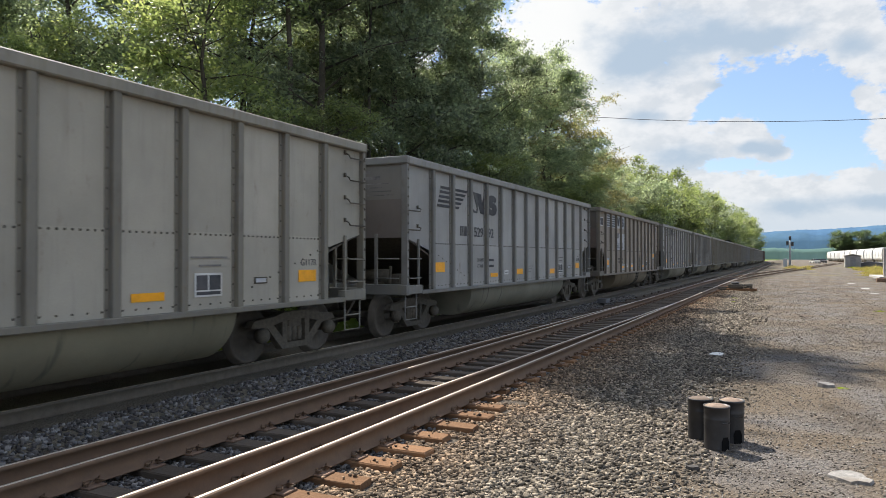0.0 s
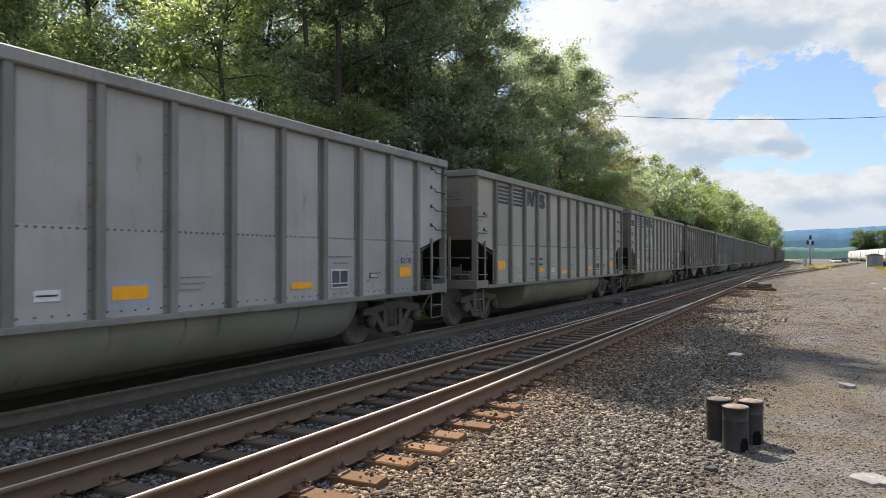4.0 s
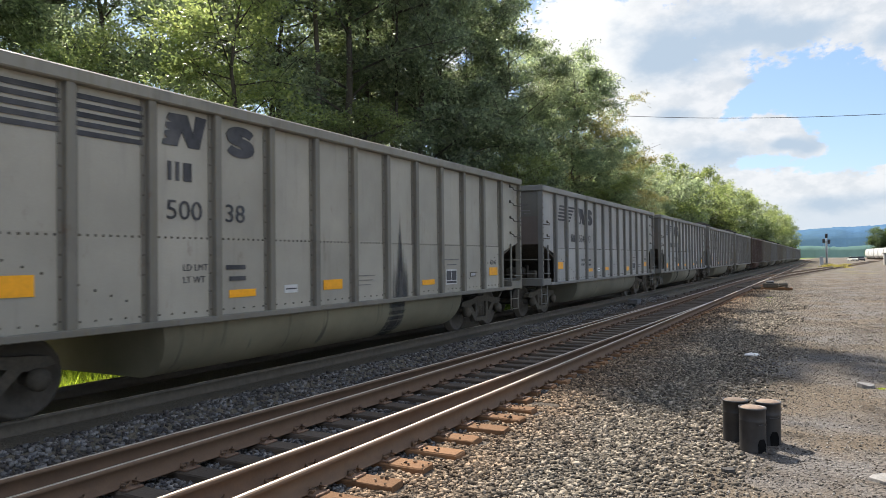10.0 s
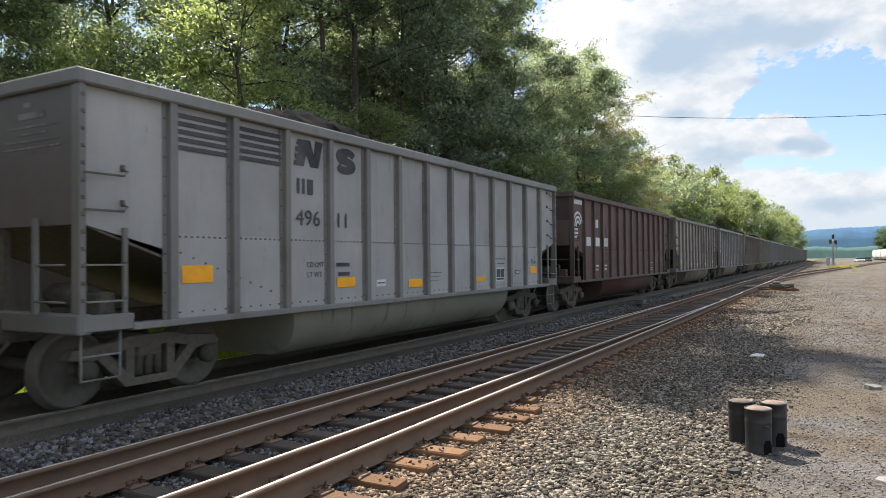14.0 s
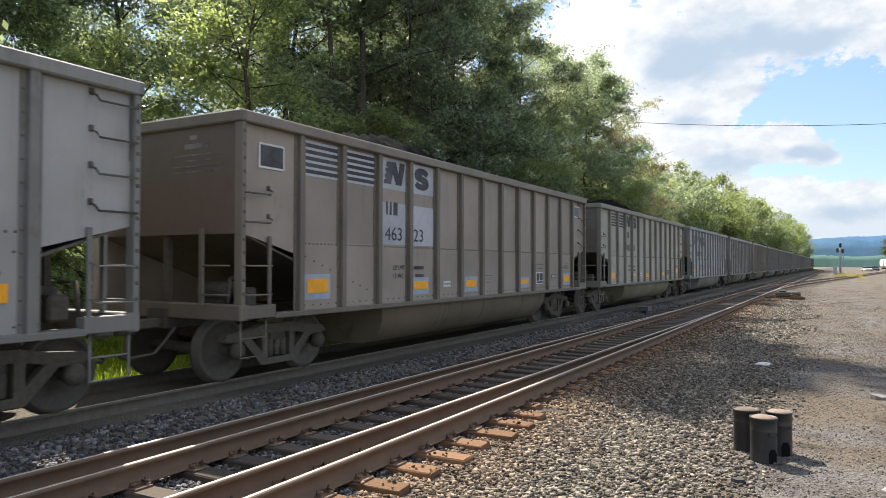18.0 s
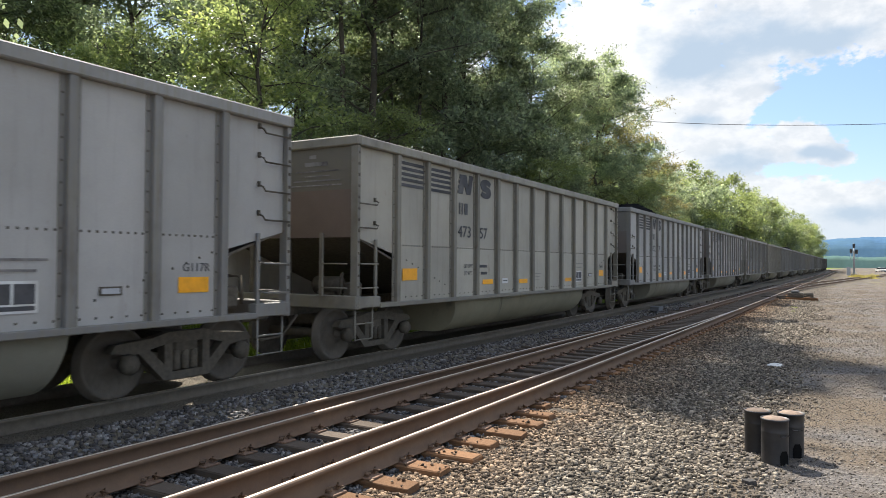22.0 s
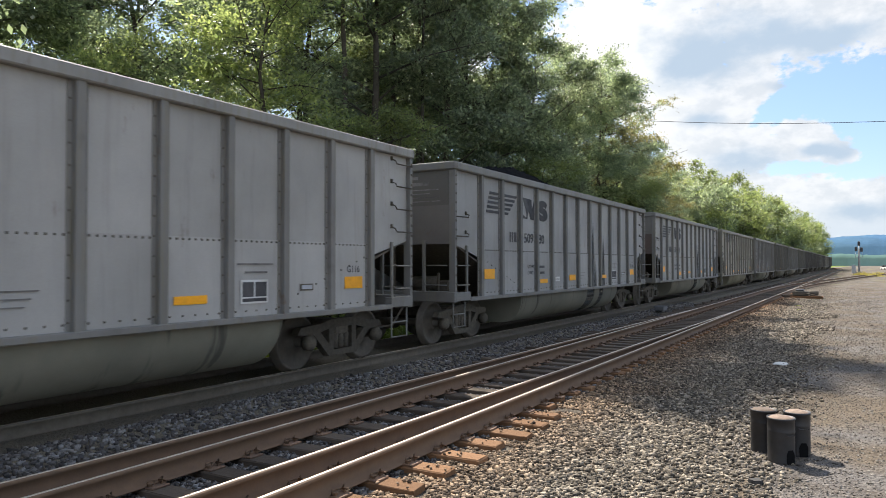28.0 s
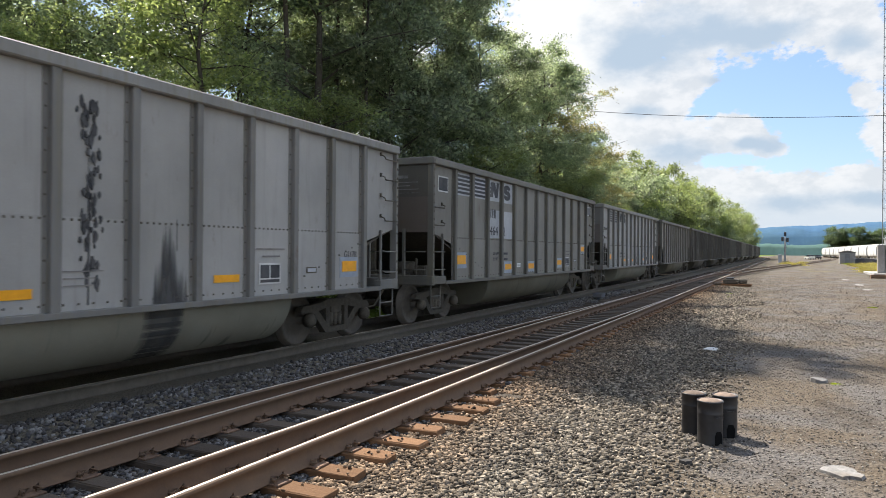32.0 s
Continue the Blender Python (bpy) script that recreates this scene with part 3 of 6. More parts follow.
def shape(name, car, y, z, outline, material, label=""):
    x = SIDE + 0.012
    return part(name, prism(bmesh.new(), [(y - LONG + p, z + q) for p, q in outline], "x", x - 0.004, x + 0.002), material, car, label)


BAY = [LONG + y for y in BAYS][::-1]            # the posts counted from the near end
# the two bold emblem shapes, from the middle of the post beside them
N_SHAPE = [(0.21, 0.53), (0.73, 0.51), (0.78, 0.265), (0.90, 0.48), (0.905, 0.0), (0.69, 0.01), (0.56, 0.245), (0.48, 0.01), (0.16, 0.02), (0.16, 0.13), (0.29, 0.075), (0.43, 0.045), (0.46, 0.14)]
N_BLOCK = [(0.29, 0.40), (0.58, 0.41), (0.67, 0.18), (0.71, 0.42), (0.89, 0.41), (0.77, 0.0), (0.59, 0.0), (0.49, 0.19), (0.42, 0.0), (0.19, 0.0), (0.21, 0.07), (0.27, 0.08), (0.22, 0.12), (0.23, 0.17), (0.30, 0.19), (0.24, 0.22), (0.25, 0.28), (0.33, 0.29), (0.26, 0.32)]


def stroke(path, w):
    """The outline of a broad stroke along a path of points."""
    left, right = [], []
    for i, (x, y) in enumerate(path):
        (ax, ay), (bx_, by) = path[max(0, i - 1)], path[min(len(path) - 1, i + 1)]
        d = math.hypot(bx_ - ax, by - ay)
        left.append((x - (by - ay) / d * w / 2, y + (bx_ - ax) / d * w / 2))
        right.append((x + (by - ay) / d * w / 2, y - (bx_ - ax) / d * w / 2))
    return left + right[::-1]


def curl(w, h, fat):
    """A double-bent emblem stroke w wide and h high."""
    a, b = w / 2 - fat / 2, h / 4 - fat / 4
    top = [(w / 2 + a * math.cos(radians(d)), h - fat / 2 - b + b * math.sin(radians(d))) for d in range(10, 251, 24)]
    low = [(w - x, h - y) for x, y in top[::-1]]
    return stroke(top + low, fat)


S_SHAPE, S_BLOCK = curl(0.66, 0.54, 0.15), curl(0.54, 0.43, 0.12)


def number(car, text, y, z, size, material):
    """Small lettering stays whole; the digits of a car number are parts of their own."""
    me = letters(text, size, y - LONG, z, SIDE + (0.013 if z > SEAM or size < 0.2 else 0.022), material, 1.14 if size > 0.2 else 1.0)
    if size < 0.2:
        ob = new("lettering", me)
        ob.parent = car
        tagged(ob, kind="stuff")
        return
    bm = bmesh.new()
    bm.from_mesh(me)
    bpy.data.meshes.remove(me)
    left = set(bm.verts)
    while left:
        todo, seen = [next(iter(left))], set()
        while todo:
            v = todo.pop()
            if v not in seen:
                seen.add(v)
                todo += [e.other_vert(v) for e in v.link_edges]
        left -= seen
        one = bm.copy()
        one.verts.ensure_lookup_table()
        keep = {v.index for v in seen}
        bmesh.ops.delete(one, geom=[v for v in one.verts if v.index not in keep], context="VERTS")
        part("digit", one, material, car)
    bm.free()


def bars(car, name, y, z, w, rows, material, h=0.055):
    for i in range(rows):
        decal(name, car, y, z - i * 0.13, w * (1 - 0.12 * (i % 2)), h, material)


def livery(car, style, left, right, rng):
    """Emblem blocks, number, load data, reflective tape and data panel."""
    dark = style in ("hopper", "red")
    ink = WHITE_MARK if dark else BLACK_MARK
    p = BAY
    if style == "wing":
        for i in range(5):
            z = 3.28 - i * 0.105
            shape("emblem_stripe", car, p[0] + 0.12, z, [(0.32 - i * 0.04, 0), (0.81, 0), (0.81, 0.06), (0.335 - i * 0.04, 0.06)], ink)
            shape("emblem_stripe", car, p[1] + 0.14, z, [(0.0, 0), (0.71 - i * 0.12, 0), (0.77 - i * 0.12, 0.06), (0.0, 0.06)], ink)
        shape("emblem_block", car, p[2], 2.82, N_SHAPE, ink)
        shape("emblem_block", car, p[3] + 0.12, 2.82, S_SHAPE, ink)
        where = (p[2] + 0.27, p[3] + 0.16, 2.235, p[1] + 0.49, 2.235)
    elif style in ("block", "patch"):
        for b in (0, 1):
            if style == "patch":
                decal("painted_patch", car, p[b] + 0.1, 3.06, 0.84, 0.54, PATCH_MARK, lift=0.006)
            for i in range(5):
                decal("emblem_stripe", car, p[b] + 0.1, 3.50 - i * 0.1, 0.84, 0.058, ink)
        if style == "patch":
            for b in (2, 3):
                decal("painted_patch", car, p[b] + 0.1, 3.06, 0.84, 0.56, PATCH_MARK, lift=0.006)
                decal("painted_patch", car, p[b] + 0.1, 2.06, 0.84, 0.76, PATCH_MARK, lift=0.006)
            decal("route_plate", car, 0.35, 3.06, 0.52, 0.36, WHITE_MARK)
            decal("route_plate", car, 0.38, 3.09, 0.46, 0.30, BLACK_MARK, lift=0.016)
        shape("emblem_block", car, p[2], 3.16, N_BLOCK, ink)
        shape("emblem_block", car, p[3] + 0.2, 3.14, S_BLOCK, ink)
        where = (p[2] + 0.23, p[3] + 0.16, 2.25, p[2] + 0.27, 2.73) if style == "block" else (p[2] + 0.23, p[3] + 0.16, 2.14, p[2] + 0.27, 2.6)
        if style == "patch":
            decal("route_plate", car, LONG - 0.95, 3.16, 0.5, 0.34, WHITE_MARK)
            decal("route_plate_field", car, LONG - 0.92, 3.19, 0.44, 0.28, SLATE, lift=0.016)
    elif style == "hopper":
        for b in (-1.05, p[0] + 0.1):
            for i in range(5):
                decal("emblem_stripe", car, b if b > 0 else 0.8, 3.34 - i * 0.1, 0.84 if b > 0 else 0.38, 0.05, PATCH_MARK)
        for b in (1, 2):
            decal("painted_patch", car, p[b] + 0.09, 2.72, 0.85, 0.8, POST_RUST, "rust-brown field behind a faded emblem", lift=0.006)
        shape("emblem_block", car, p[1], 2.86, N_SHAPE, DUST_MARK)
        shape("emblem_block", car, p[2] + 0.10, 2.86, S_SHAPE, DUST_MARK)
        decal("painted_patch", car, p[2] + 0.08, 1.74, 0.72, 0.68, WHITE_MARK, lift=0.006)
        decal("painted_patch", car, p[1] + 0.3, 1.74, 0.5, 0.68, POST_RUST, "rust-brown renumbering patch", lift=0.006)
        where = (p[1] + 0.36, p[2] + 0.24, 1.82, 0, 0)
        ink = BLACK_MARK
    elif style == "red":
        for r in (0.62, 0.44, 0.26):
            ring = [(r * math.cos(a), r * math.sin(a)) for a in [radians(d) for d in range(20, 181, 20)]]
            ring += [((r - 0.1) * math.cos(a), (r - 0.1) * math.sin(a)) for a in [radians(d) for d in range(180, 19, -20)]]
            shape("emblem_arc", car, 0.62, 2.72, [(a * 0.8, b * 0.8) for a, b in ring], ink)
        for i in range(3):
            decal("emblem_stripe", car, 0.12, 2.60 - i * 0.12, 0.5, 0.07, ink)
        bars(car, "name_bar", 0.15, 3.44, 0.9, 1, ink, 0.14)
        bars(car, "number_bar", p[1] + 0.15, 2.75, 0.45, 1, ink, 0.28)
        for b in (0, 1, 2):
            bars(car, "number_bar", p[b] + 0.2, 2.12, 0.55, 1, ink, 0.3)
        bars(car, "data_bar", p[1] + 0.2, 1.42, 0.4, 2, ink)
        bars(car, "data_bar", p[2] + 0.2, 1.42, 0.4, 2, ink)
    if style == "bare":
        decal("route_plate", car, LONG - 0.95, 3.16, 0.5, 0.34, WHITE_MARK)
        decal("route_plate_field", car, LONG - 0.92, 3.19, 0.44, 0.28, BLACK_MARK, lift=0.016)
    if left and style != "red":
        number(car, left, where[0], where[2], 0.345, ink)
        number(car, right, where[1], where[2], 0.345, ink)
        if where[3]:
            for d, w in ((0.0, 0.055), (0.12, 0.055), (0.24, 0.13)):
                shape("reporting_mark_bar", car, where[3] + d, where[4], [(0, 0), (w, 0), (w, 0.235), (0, 0.235)], ink)
    if style in ("wing", "block", "patch"):
        number(car, "LD LMT", p[2] + 0.49, 1.605, 0.12, ink)
        number(car, "LT WT", p[2] + 0.49, 1.45, 0.12, ink)
        if left == "489":
            number(car, "237900", p[3] + 0.18, 1.605, 0.12, ink)
            number(car, "48100", p[3] + 0.24, 1.45, 0.12, ink)
        else:
            decal("data_bar", car, p[3] + 0.18, 1.61, 0.36, 0.06, ink)
            decal("data_bar", car, p[3] + 0.24, 1.455, 0.30, 0.06, ink)
        bm = bmesh.new()
        for y, z, w in ((p[9] + 0.16, 1.70, 0.66), (p[9] + 0.3, 1.59, 0.4), (p[6] + 0.14, 1.44, 0.5), (p[6] + 0.14, 1.36, 0.42), (p[6] + 0.14, 1.28, 0.36)):
            bx(bm, SIDE + 0.014, SIDE + 0.021, y - LONG, y - LONG + w, z, z + (0.024 if z > 1.5 else 0.014))
        tagged(part("stencil", bm, STENCIL, car), kind="stuff")
        number(car, "G117R" if style == "wing" else "G113" if left == "463" else "G116", p[11] + 0.42, 1.58, 0.15, ink)
    # reflective tape along the sill
    spots = [(p[0] + 0.14 + rng.uniform(0, 0.06), FIRST_TAPE.get(len(CARS), 1.38), 0.50, 0.22)]
    spots += [(p[k] + 0.16 + rng.uniform(0, 0.2), 1.20 + rng.uniform(-0.04, 0.07), 0.5, rng.choice((0.105, 0.105, 0.16))) for k in (3, 5, 8)]
    spots += [(p[11] + 0.36, LAST_TAPE.get(len(CARS), 1.72 if style == "patch" else 1.32), 0.46, 0.19)]
    if style != "red":
        for y, z, w, h in spots:
            if style in ("patch", "hopper") or rng.random() < 0.08:
                decal("touch_up_patch", car, y - 0.06, z - 0.1, w + 0.12, h + 0.17, BLUE_PATCH, lift=0.004)
            decal("reflective_tape", car, y, z, w, h, YELLOW)
    # framed data panel and notice plate
    y = p[9] + 0.22
    decal("data_panel", car, y, 1.18, 0.5, 0.32, WHITE_MARK)
    for a, b, c, d in ((0.03, 0.09, 0.2, 0.2), (0.26, 0.09, 0.21, 0.2), (0.03, 0.025, 0.44, 0.045)):
        decal("data_field", car, y + a, 1.18 + b, c, d, BLACK_MARK, lift=0.016)
    if style != "red":
        decal("notice_plate", car, p[4] + 0.3, 1.24, 0.3, 0.12, WHITE_MARK)
        decal("notice_line", car, p[4] + 0.33, 1.29, 0.24, 0.02, BLACK_MARK, lift=0.016)
        decal("tag_holder", car, p[10] + 0.35, 1.32, 0.28, 0.1, STEEL_DARK)
        decal("tag_holder_card", car, p[10] + 0.38, 1.34, 0.22, 0.06, PATCH_MARK, lift=0.018)
    # tar runs and spills down a few of the side sheets
    big = STAINS.get(len(CARS))
    runs = big or [(p[rng.choice((2, 4, 5, 6, 7, 7, 8))] + rng.uniform(0.25, 0.7), rng.uniform(1.5, 3.3), 0.09) for _ in range(rng.choice((0, 0, 0, 1)))]
    if style == "bare":
        runs = [(p[k] + rng.uniform(0.3, 0.7), 3.6, 0.2) for k in (1, 2, 4, 5, 7, 8, 9, 10)]
    for y, top, broad in runs:
        z = SILL + 0.1
        splashed = len(CARS) == 31 and top > 3.0
        if big and not splashed:
            # a thin film of tar that runs down the sheet and over the tub
            wide = 0.12 + 1.9 * broad
            lo, hi = max(y - wide, 0.02), min(y + wide, LONG - 0.02)
            film = bx(bmesh.new(), SIDE + 0.009, SIDE + 0.0125, lo - LONG, hi - LONG, z - 0.07, top + 0.12)
            tagged(part("tar_film", film, TAR_FILM, car), kind="stuff")
            if -11.0 < lo - LONG and hi - LONG < -3.4 and style != "hopper":
                arc = [(1.463 - 0.62 * (1 - math.cos(d)), 0.86 - 0.622 * math.sin(d)) for d in [radians(12 * k) for k in range(7)]]
                arc = [(1.463, 0.925)] + arc
                film = prism(bmesh.new(), arc + [(x - 0.002, q - 0.001) for x, q in arc[::-1]], "y", lo - LONG, hi - LONG)
                tagged(part("tar_film", film, TAR_FILM_LOW, car), kind="stuff")
        # thin, broken trickles
        bm = bmesh.new()
        for i_run in range(4 if big else rng.choice((3, 5, 9))):
            dy, zt = rng.gauss(0, broad * 0.8), z + (top - z) * rng.random() ** 0.7
            zb = z + (zt - z) * rng.choice((0.0, 0.0, 0.3, 0.6))
            n, wide = 12, rng.uniform(0.005, 0.016)
            lefts = [(dy - wide * (0.3 + 0.7 * rng.random()) * (1 - 0.97 * i / n), zb + (zt - zb) * i / n) for i in range(n + 1)]
            rights = [(dy + wide * (0.3 + 0.7 * rng.random()) * (1 - 0.97 * i / n), zb + (zt - zb) * i / n) for i in range(n + 1)]
            prism(bm, [(y - LONG + a, b) for a, b in lefts + rights[::-1]], "x", SIDE + 0.008, SIDE + 0.0136 + 0.0004 * i_run)
        if splashed:            # spots of tar thrown up the sheet
            for i_run in range(70):
                dy, dz, r = rng.gauss(0, broad * 1.3), SILL + 0.3 + (top - SILL - 0.1) * rng.random() ** 0.8, rng.uniform(0.008, 0.034)
                ring = [(r * rng.uniform(0.6, 1.2) * math.cos(k), r * rng.uniform(1.0, 3.6) * math.sin(k)) for k in (0, 0.6, 1.2, 1.8, 2.4, 3.0, 3.7, 4.3, 4.9, 5.6)]
                prism(bm, [(y - LONG + dy + a, dz + b) for a, b in ring], "x", SIDE + 0.008, SIDE + 0.0138 + 0.0003 * i_run)
        tagged(part("dark_spill", bm, SPILL, car), kind="stuff")
    # stencilled bars on the near end wall
    if not dark:
        for a, b, z, h in ((0.55, 0.70, 3.47, 0.06), (0.45, 0.95, 3.34, 0.07), (0.25, 1.2, 3.24, 0.022), (0.45, 1.0, 3.16, 0.022), (0.2, 1.22, 3.08, 0.022), (0.15, 1.25, 3.0, 0.02)):
            part("end_data_bar", bx(bmesh.new(), a, b, -LONG - 0.006, -LONG - 0.001, z, z + h), STENCIL, car)


POST_RUST = plain("rust_brown_patch", (0.22, 0.12, 0.06), 0.85, grain=9, vary=0.3)
SPILL = plain("dark_tar_spill", (0.07, 0.068, 0.07), 0.6, grain=9, vary=0.4, dirt=(0.19, 0.19, 0.19), dirty=0.5)
DUST_MARK = plain("dusty_faded_white_paint", (0.40, 0.35, 0.29), 0.8, grain=6, vary=0.3, dirt=(0.2, 0.13, 0.08), dirty=0.6)
STENCIL = plain("faded_stencil_paint", (0.15, 0.14, 0.135), 0.8, grain=14, vary=0.4, dirt=(0.3, 0.28, 0.26), dirty=0.6)
SLATE = plain("dark_slate_plate", (0.13, 0.13, 0.145), 0.6, grain=9, vary=0.2, dirt=(0.2, 0.19, 0.17), dirty=0.3)


def tar_film(name, falling):
    """Tar that thins out sideways and upwards in uneven runs; the sheet shows through between them."""
    s = Nodes(name, 0.6, spec=0.3)
    span = s.t.nodes.new("ShaderNodeTexCoord").outputs["Generated"]
    xyz = s.t.nodes.new("ShaderNodeSeparateXYZ")
    s.t.links.new(span, xyz.inputs[0])
    seed = s.math("MULTIPLY", s.info.outputs["Random"], 60.0)
    runs = s.noise(3.0, 4, 0.6, s.scaled(1, 2.6, 0.10), seed)
    fine = s.noise(9.0, 3, 0.6, s.scaled(1, 2.6, 0.18), seed)
    mid = s.math("SUBTRACT", 1.0, s.math("ABSOLUTE", s.math("SUBTRACT", s.math("MULTIPLY", xyz.outputs[1], 2.0), 1.0)))
    up = s.math("MULTIPLY", xyz.outputs[2], falling)
    much = s.math("ADD", s.math("MULTIPLY", mid, 0.62), s.math("MULTIPLY", runs, 1.25))
    much = s.math("ADD", much, s.math("MULTIPLY", fine, 0.35))
    much = s.math("SUBTRACT", much, up)
    cover = s.ramp(s.math("MULTIPLY", much, 0.5), (0.38, 0.0), (0.60, 0.90 if falling > 0 else 0.55))
    edge = s.ramp(mid, (0.0, 0.0), (0.25, 1.0))
    if falling > 0:
        edge = s.math("MULTIPLY", edge, s.ramp(xyz.outputs[2], (0.8, 1.0), (1.0, 0.0)))
    s.color(s.mix(s.noise(7, 3, 0.6), (0.035, 0.034, 0.035), (0.11, 0.108, 0.105)))
    s.link(s.math("MULTIPLY", cover, edge), s.b.inputs["Alpha"])
    return s.m


TAR_FILM, TAR_FILM_LOW = tar_film("tar_film", 0.7), tar_film("tar_film_on_tub", -0.12)


WORDS = {"wing": "grey weathered steel coal gondola with a winged emblem", "block": "grey dusty steel coal gondola with striped emblem",
         "patch": "brown faded coal gondola with grey repainted patches", "hopper": "dark brown rusty coal hopper car heaped with coal",
         "red": "oxide red coal gondola with a white emblem", "bare": "dark streaked steel coal gondola with faded paint"}
CARS = []
FINE = ('rung', 'grab_iron', 'end_rung', 'stirrup_step', 'stirrup_rung', 'brake_hose', 'bearing_cap', 'spring', 'brake_gear', 'rivets', 'end_ladder_rail', 'ladder_rail', 'sill_end', 'end_post', 'coupler', 'centre_sill')


def make_train():
    rng = random.Random(7)
    kinds = {"tub": gondola(), "hopper": gondola("hopper"), "far": gondola(far=True)}
    for n in range(50):
        style, left, right, body = ROSTER[n] if n < len(ROSTER) else rng.choice((ROSTER[34], ROSTER[35], ROSTER[34], ROSTER[5], ROSTER[35]))
        base = kinds["hopper" if style == "hopper" else "tub" if n < 34 else "far"]
        car = copy_thing(base, pose(0, 0, 0))
        shade = rng.uniform(0.92, 1.06)
        tint, rust, dusky = rng.random(), rng.choice((0.15, 0.4, 0.55, 0.75)), (0.30, 0.48, 0.34, 0.40)[n % 4]
        for ob in car.children_recursive:
            c = [v * shade for v in body]
            if ob.data.materials[0] == POST_PAINT:
                worn = 0.62 if ob.name.startswith("top_chord") else 0.46
                c = [v * worn + w for v, w in zip(c, (0.014, 0.013, 0.010))] if style != "hopper" else (0.21, 0.185, 0.155)
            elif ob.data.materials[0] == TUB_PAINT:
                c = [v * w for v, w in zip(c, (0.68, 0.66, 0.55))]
            # lower end sheets take a darker body colour with rust brown mixed in
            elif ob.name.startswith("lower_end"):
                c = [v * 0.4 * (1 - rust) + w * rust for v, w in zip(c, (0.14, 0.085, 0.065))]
            # end walls take a darker body colour, four steps over the cars
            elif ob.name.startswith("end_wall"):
                c = [v * dusky * w for v, w in zip(c, (1.0, 0.96, 0.9))]
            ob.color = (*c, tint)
        load(car, COAL_FULL if n in HEAPED else COAL_LOW)
        if n in (13, 19):
            ob = new("coal_grit", COAL_CRUMBS)
            ob.parent = car
            tagged(ob, kind="stuff")
        if n < 34:
            livery(car, style, left, right, rng)
        tagged(car, WORDS[style], "hopper car" if style == "hopper" else "gondola car", "cars of the coal train")
        if style == "hopper":
            car.name = "coal_hopper_car"
        CARS.append(car)
        if n >= 34:          # these stay far off: their finest fittings are left away
            for ob in list(car.children_recursive):
                if ob.name.split(".")[0] in FINE:
                    bpy.data.objects.remove(ob)
    for base in kinds.values():
        for ob in (*base.children_recursive, base):
            bpy.data.objects.remove(ob)


make_train()


def along(s):
    """The pose of a car whose far end is s metres along the train's track, which bends to the left far off."""
    if s < 250:
        return pose(-8.6, s, 0)
    a = (s - 250) / 800
    return pose(-8.6 - 800 * (1 - math.cos(a)), 250 + 800 * math.sin(a), 0, 0, 0, math.degrees(a))


GONE = [-10.96, 4.76, 20.43, 36.51, 52.02, 67.81, 83.77, 99.35, 115.17, 130.89, 146.83,
        163.12, 178.61, 194.68, 210.15, 226.04, 241.87, 257.80, 273.51, 289.15, 304.99, 321.27,
        336.79, 352.66, 368.17, 384.25, 400.21, 416.11, 432.06, 447.96, 464.17, 480.15, 496.08]


def run(t):
    """How far the train has gone at t seconds."""
    k = min(31, int(t))
    return GONE[k] + (GONE[k + 1] - GONE[k]) * (t - k)


def motions():
    for n, car in enumerate(CARS):
        walk(car, [(t, along(n * PITCH - run(t))) for t in range(33)])
        # the wheels turn while their car goes by
        go = [t / 25 for t in range(801) if -4 < n * PITCH - run(t / 25) < 36]
        times = sorted({0.0, *go, 32.0})
        if not go:
            continue
        for ob in car.children_recursive:
            if ob.name.startswith("wheelset"):
                x, y, z = ob.location
                turn, last, rows = 0.0, 0.0, []
                for t in times:
                    turn += min(88.0, math.degrees((run(t) - run(last)) / 0.457))
                    rows.append((t, pose(x, y, z, turn % 360)))
                    last = t
                walk(ob, rows)

# ---- ground ----
def bend(y):
    """How far the railway lies to the left of the straight, far off."""
    return 0.0 if y < 250 else 800 * (1 - math.cos(min(1.2, (y - 250) / 800)))


PROFILE = [(-900, 30), (-300, 22), (-120, 12), (-40, 3.2), (-24, 1.2), (-17, 0.1), (-13.5, -0.55), (-11.6, -0.65), (-10.4, -0.24), (-10.1, -0.165), (-7.05, -0.165), (-6.8, -0.26), (-6.5, -0.32), (-6.1, -0.26), (-3.1, -0.255),
           (-2.2, -0.30), (-1.5, -0.28), (-0.9, -0.26), (40, -0.26), (120, -0.6), (900, -2.0)]


def ground_z(x, y):
    x += bend(y)
    z = float(np.interp(x, [p for p, _ in PROFILE], [q for _, q in PROFILE]))
    k = 0.0 if -11 < x < -2.6 else min(1.0, (abs(x + 6.8) - 4.2) / 3)
    near = 0.022 * k * (noise.noise((x * 0.9, y * 0.9, 0)) + 0.6 * noise.noise((x * 2.7, y * 2.7, 5)))
    return z + near - 0.05 * max(0.0, y - 400) * (1 if x > 60 else 0) * 0.02


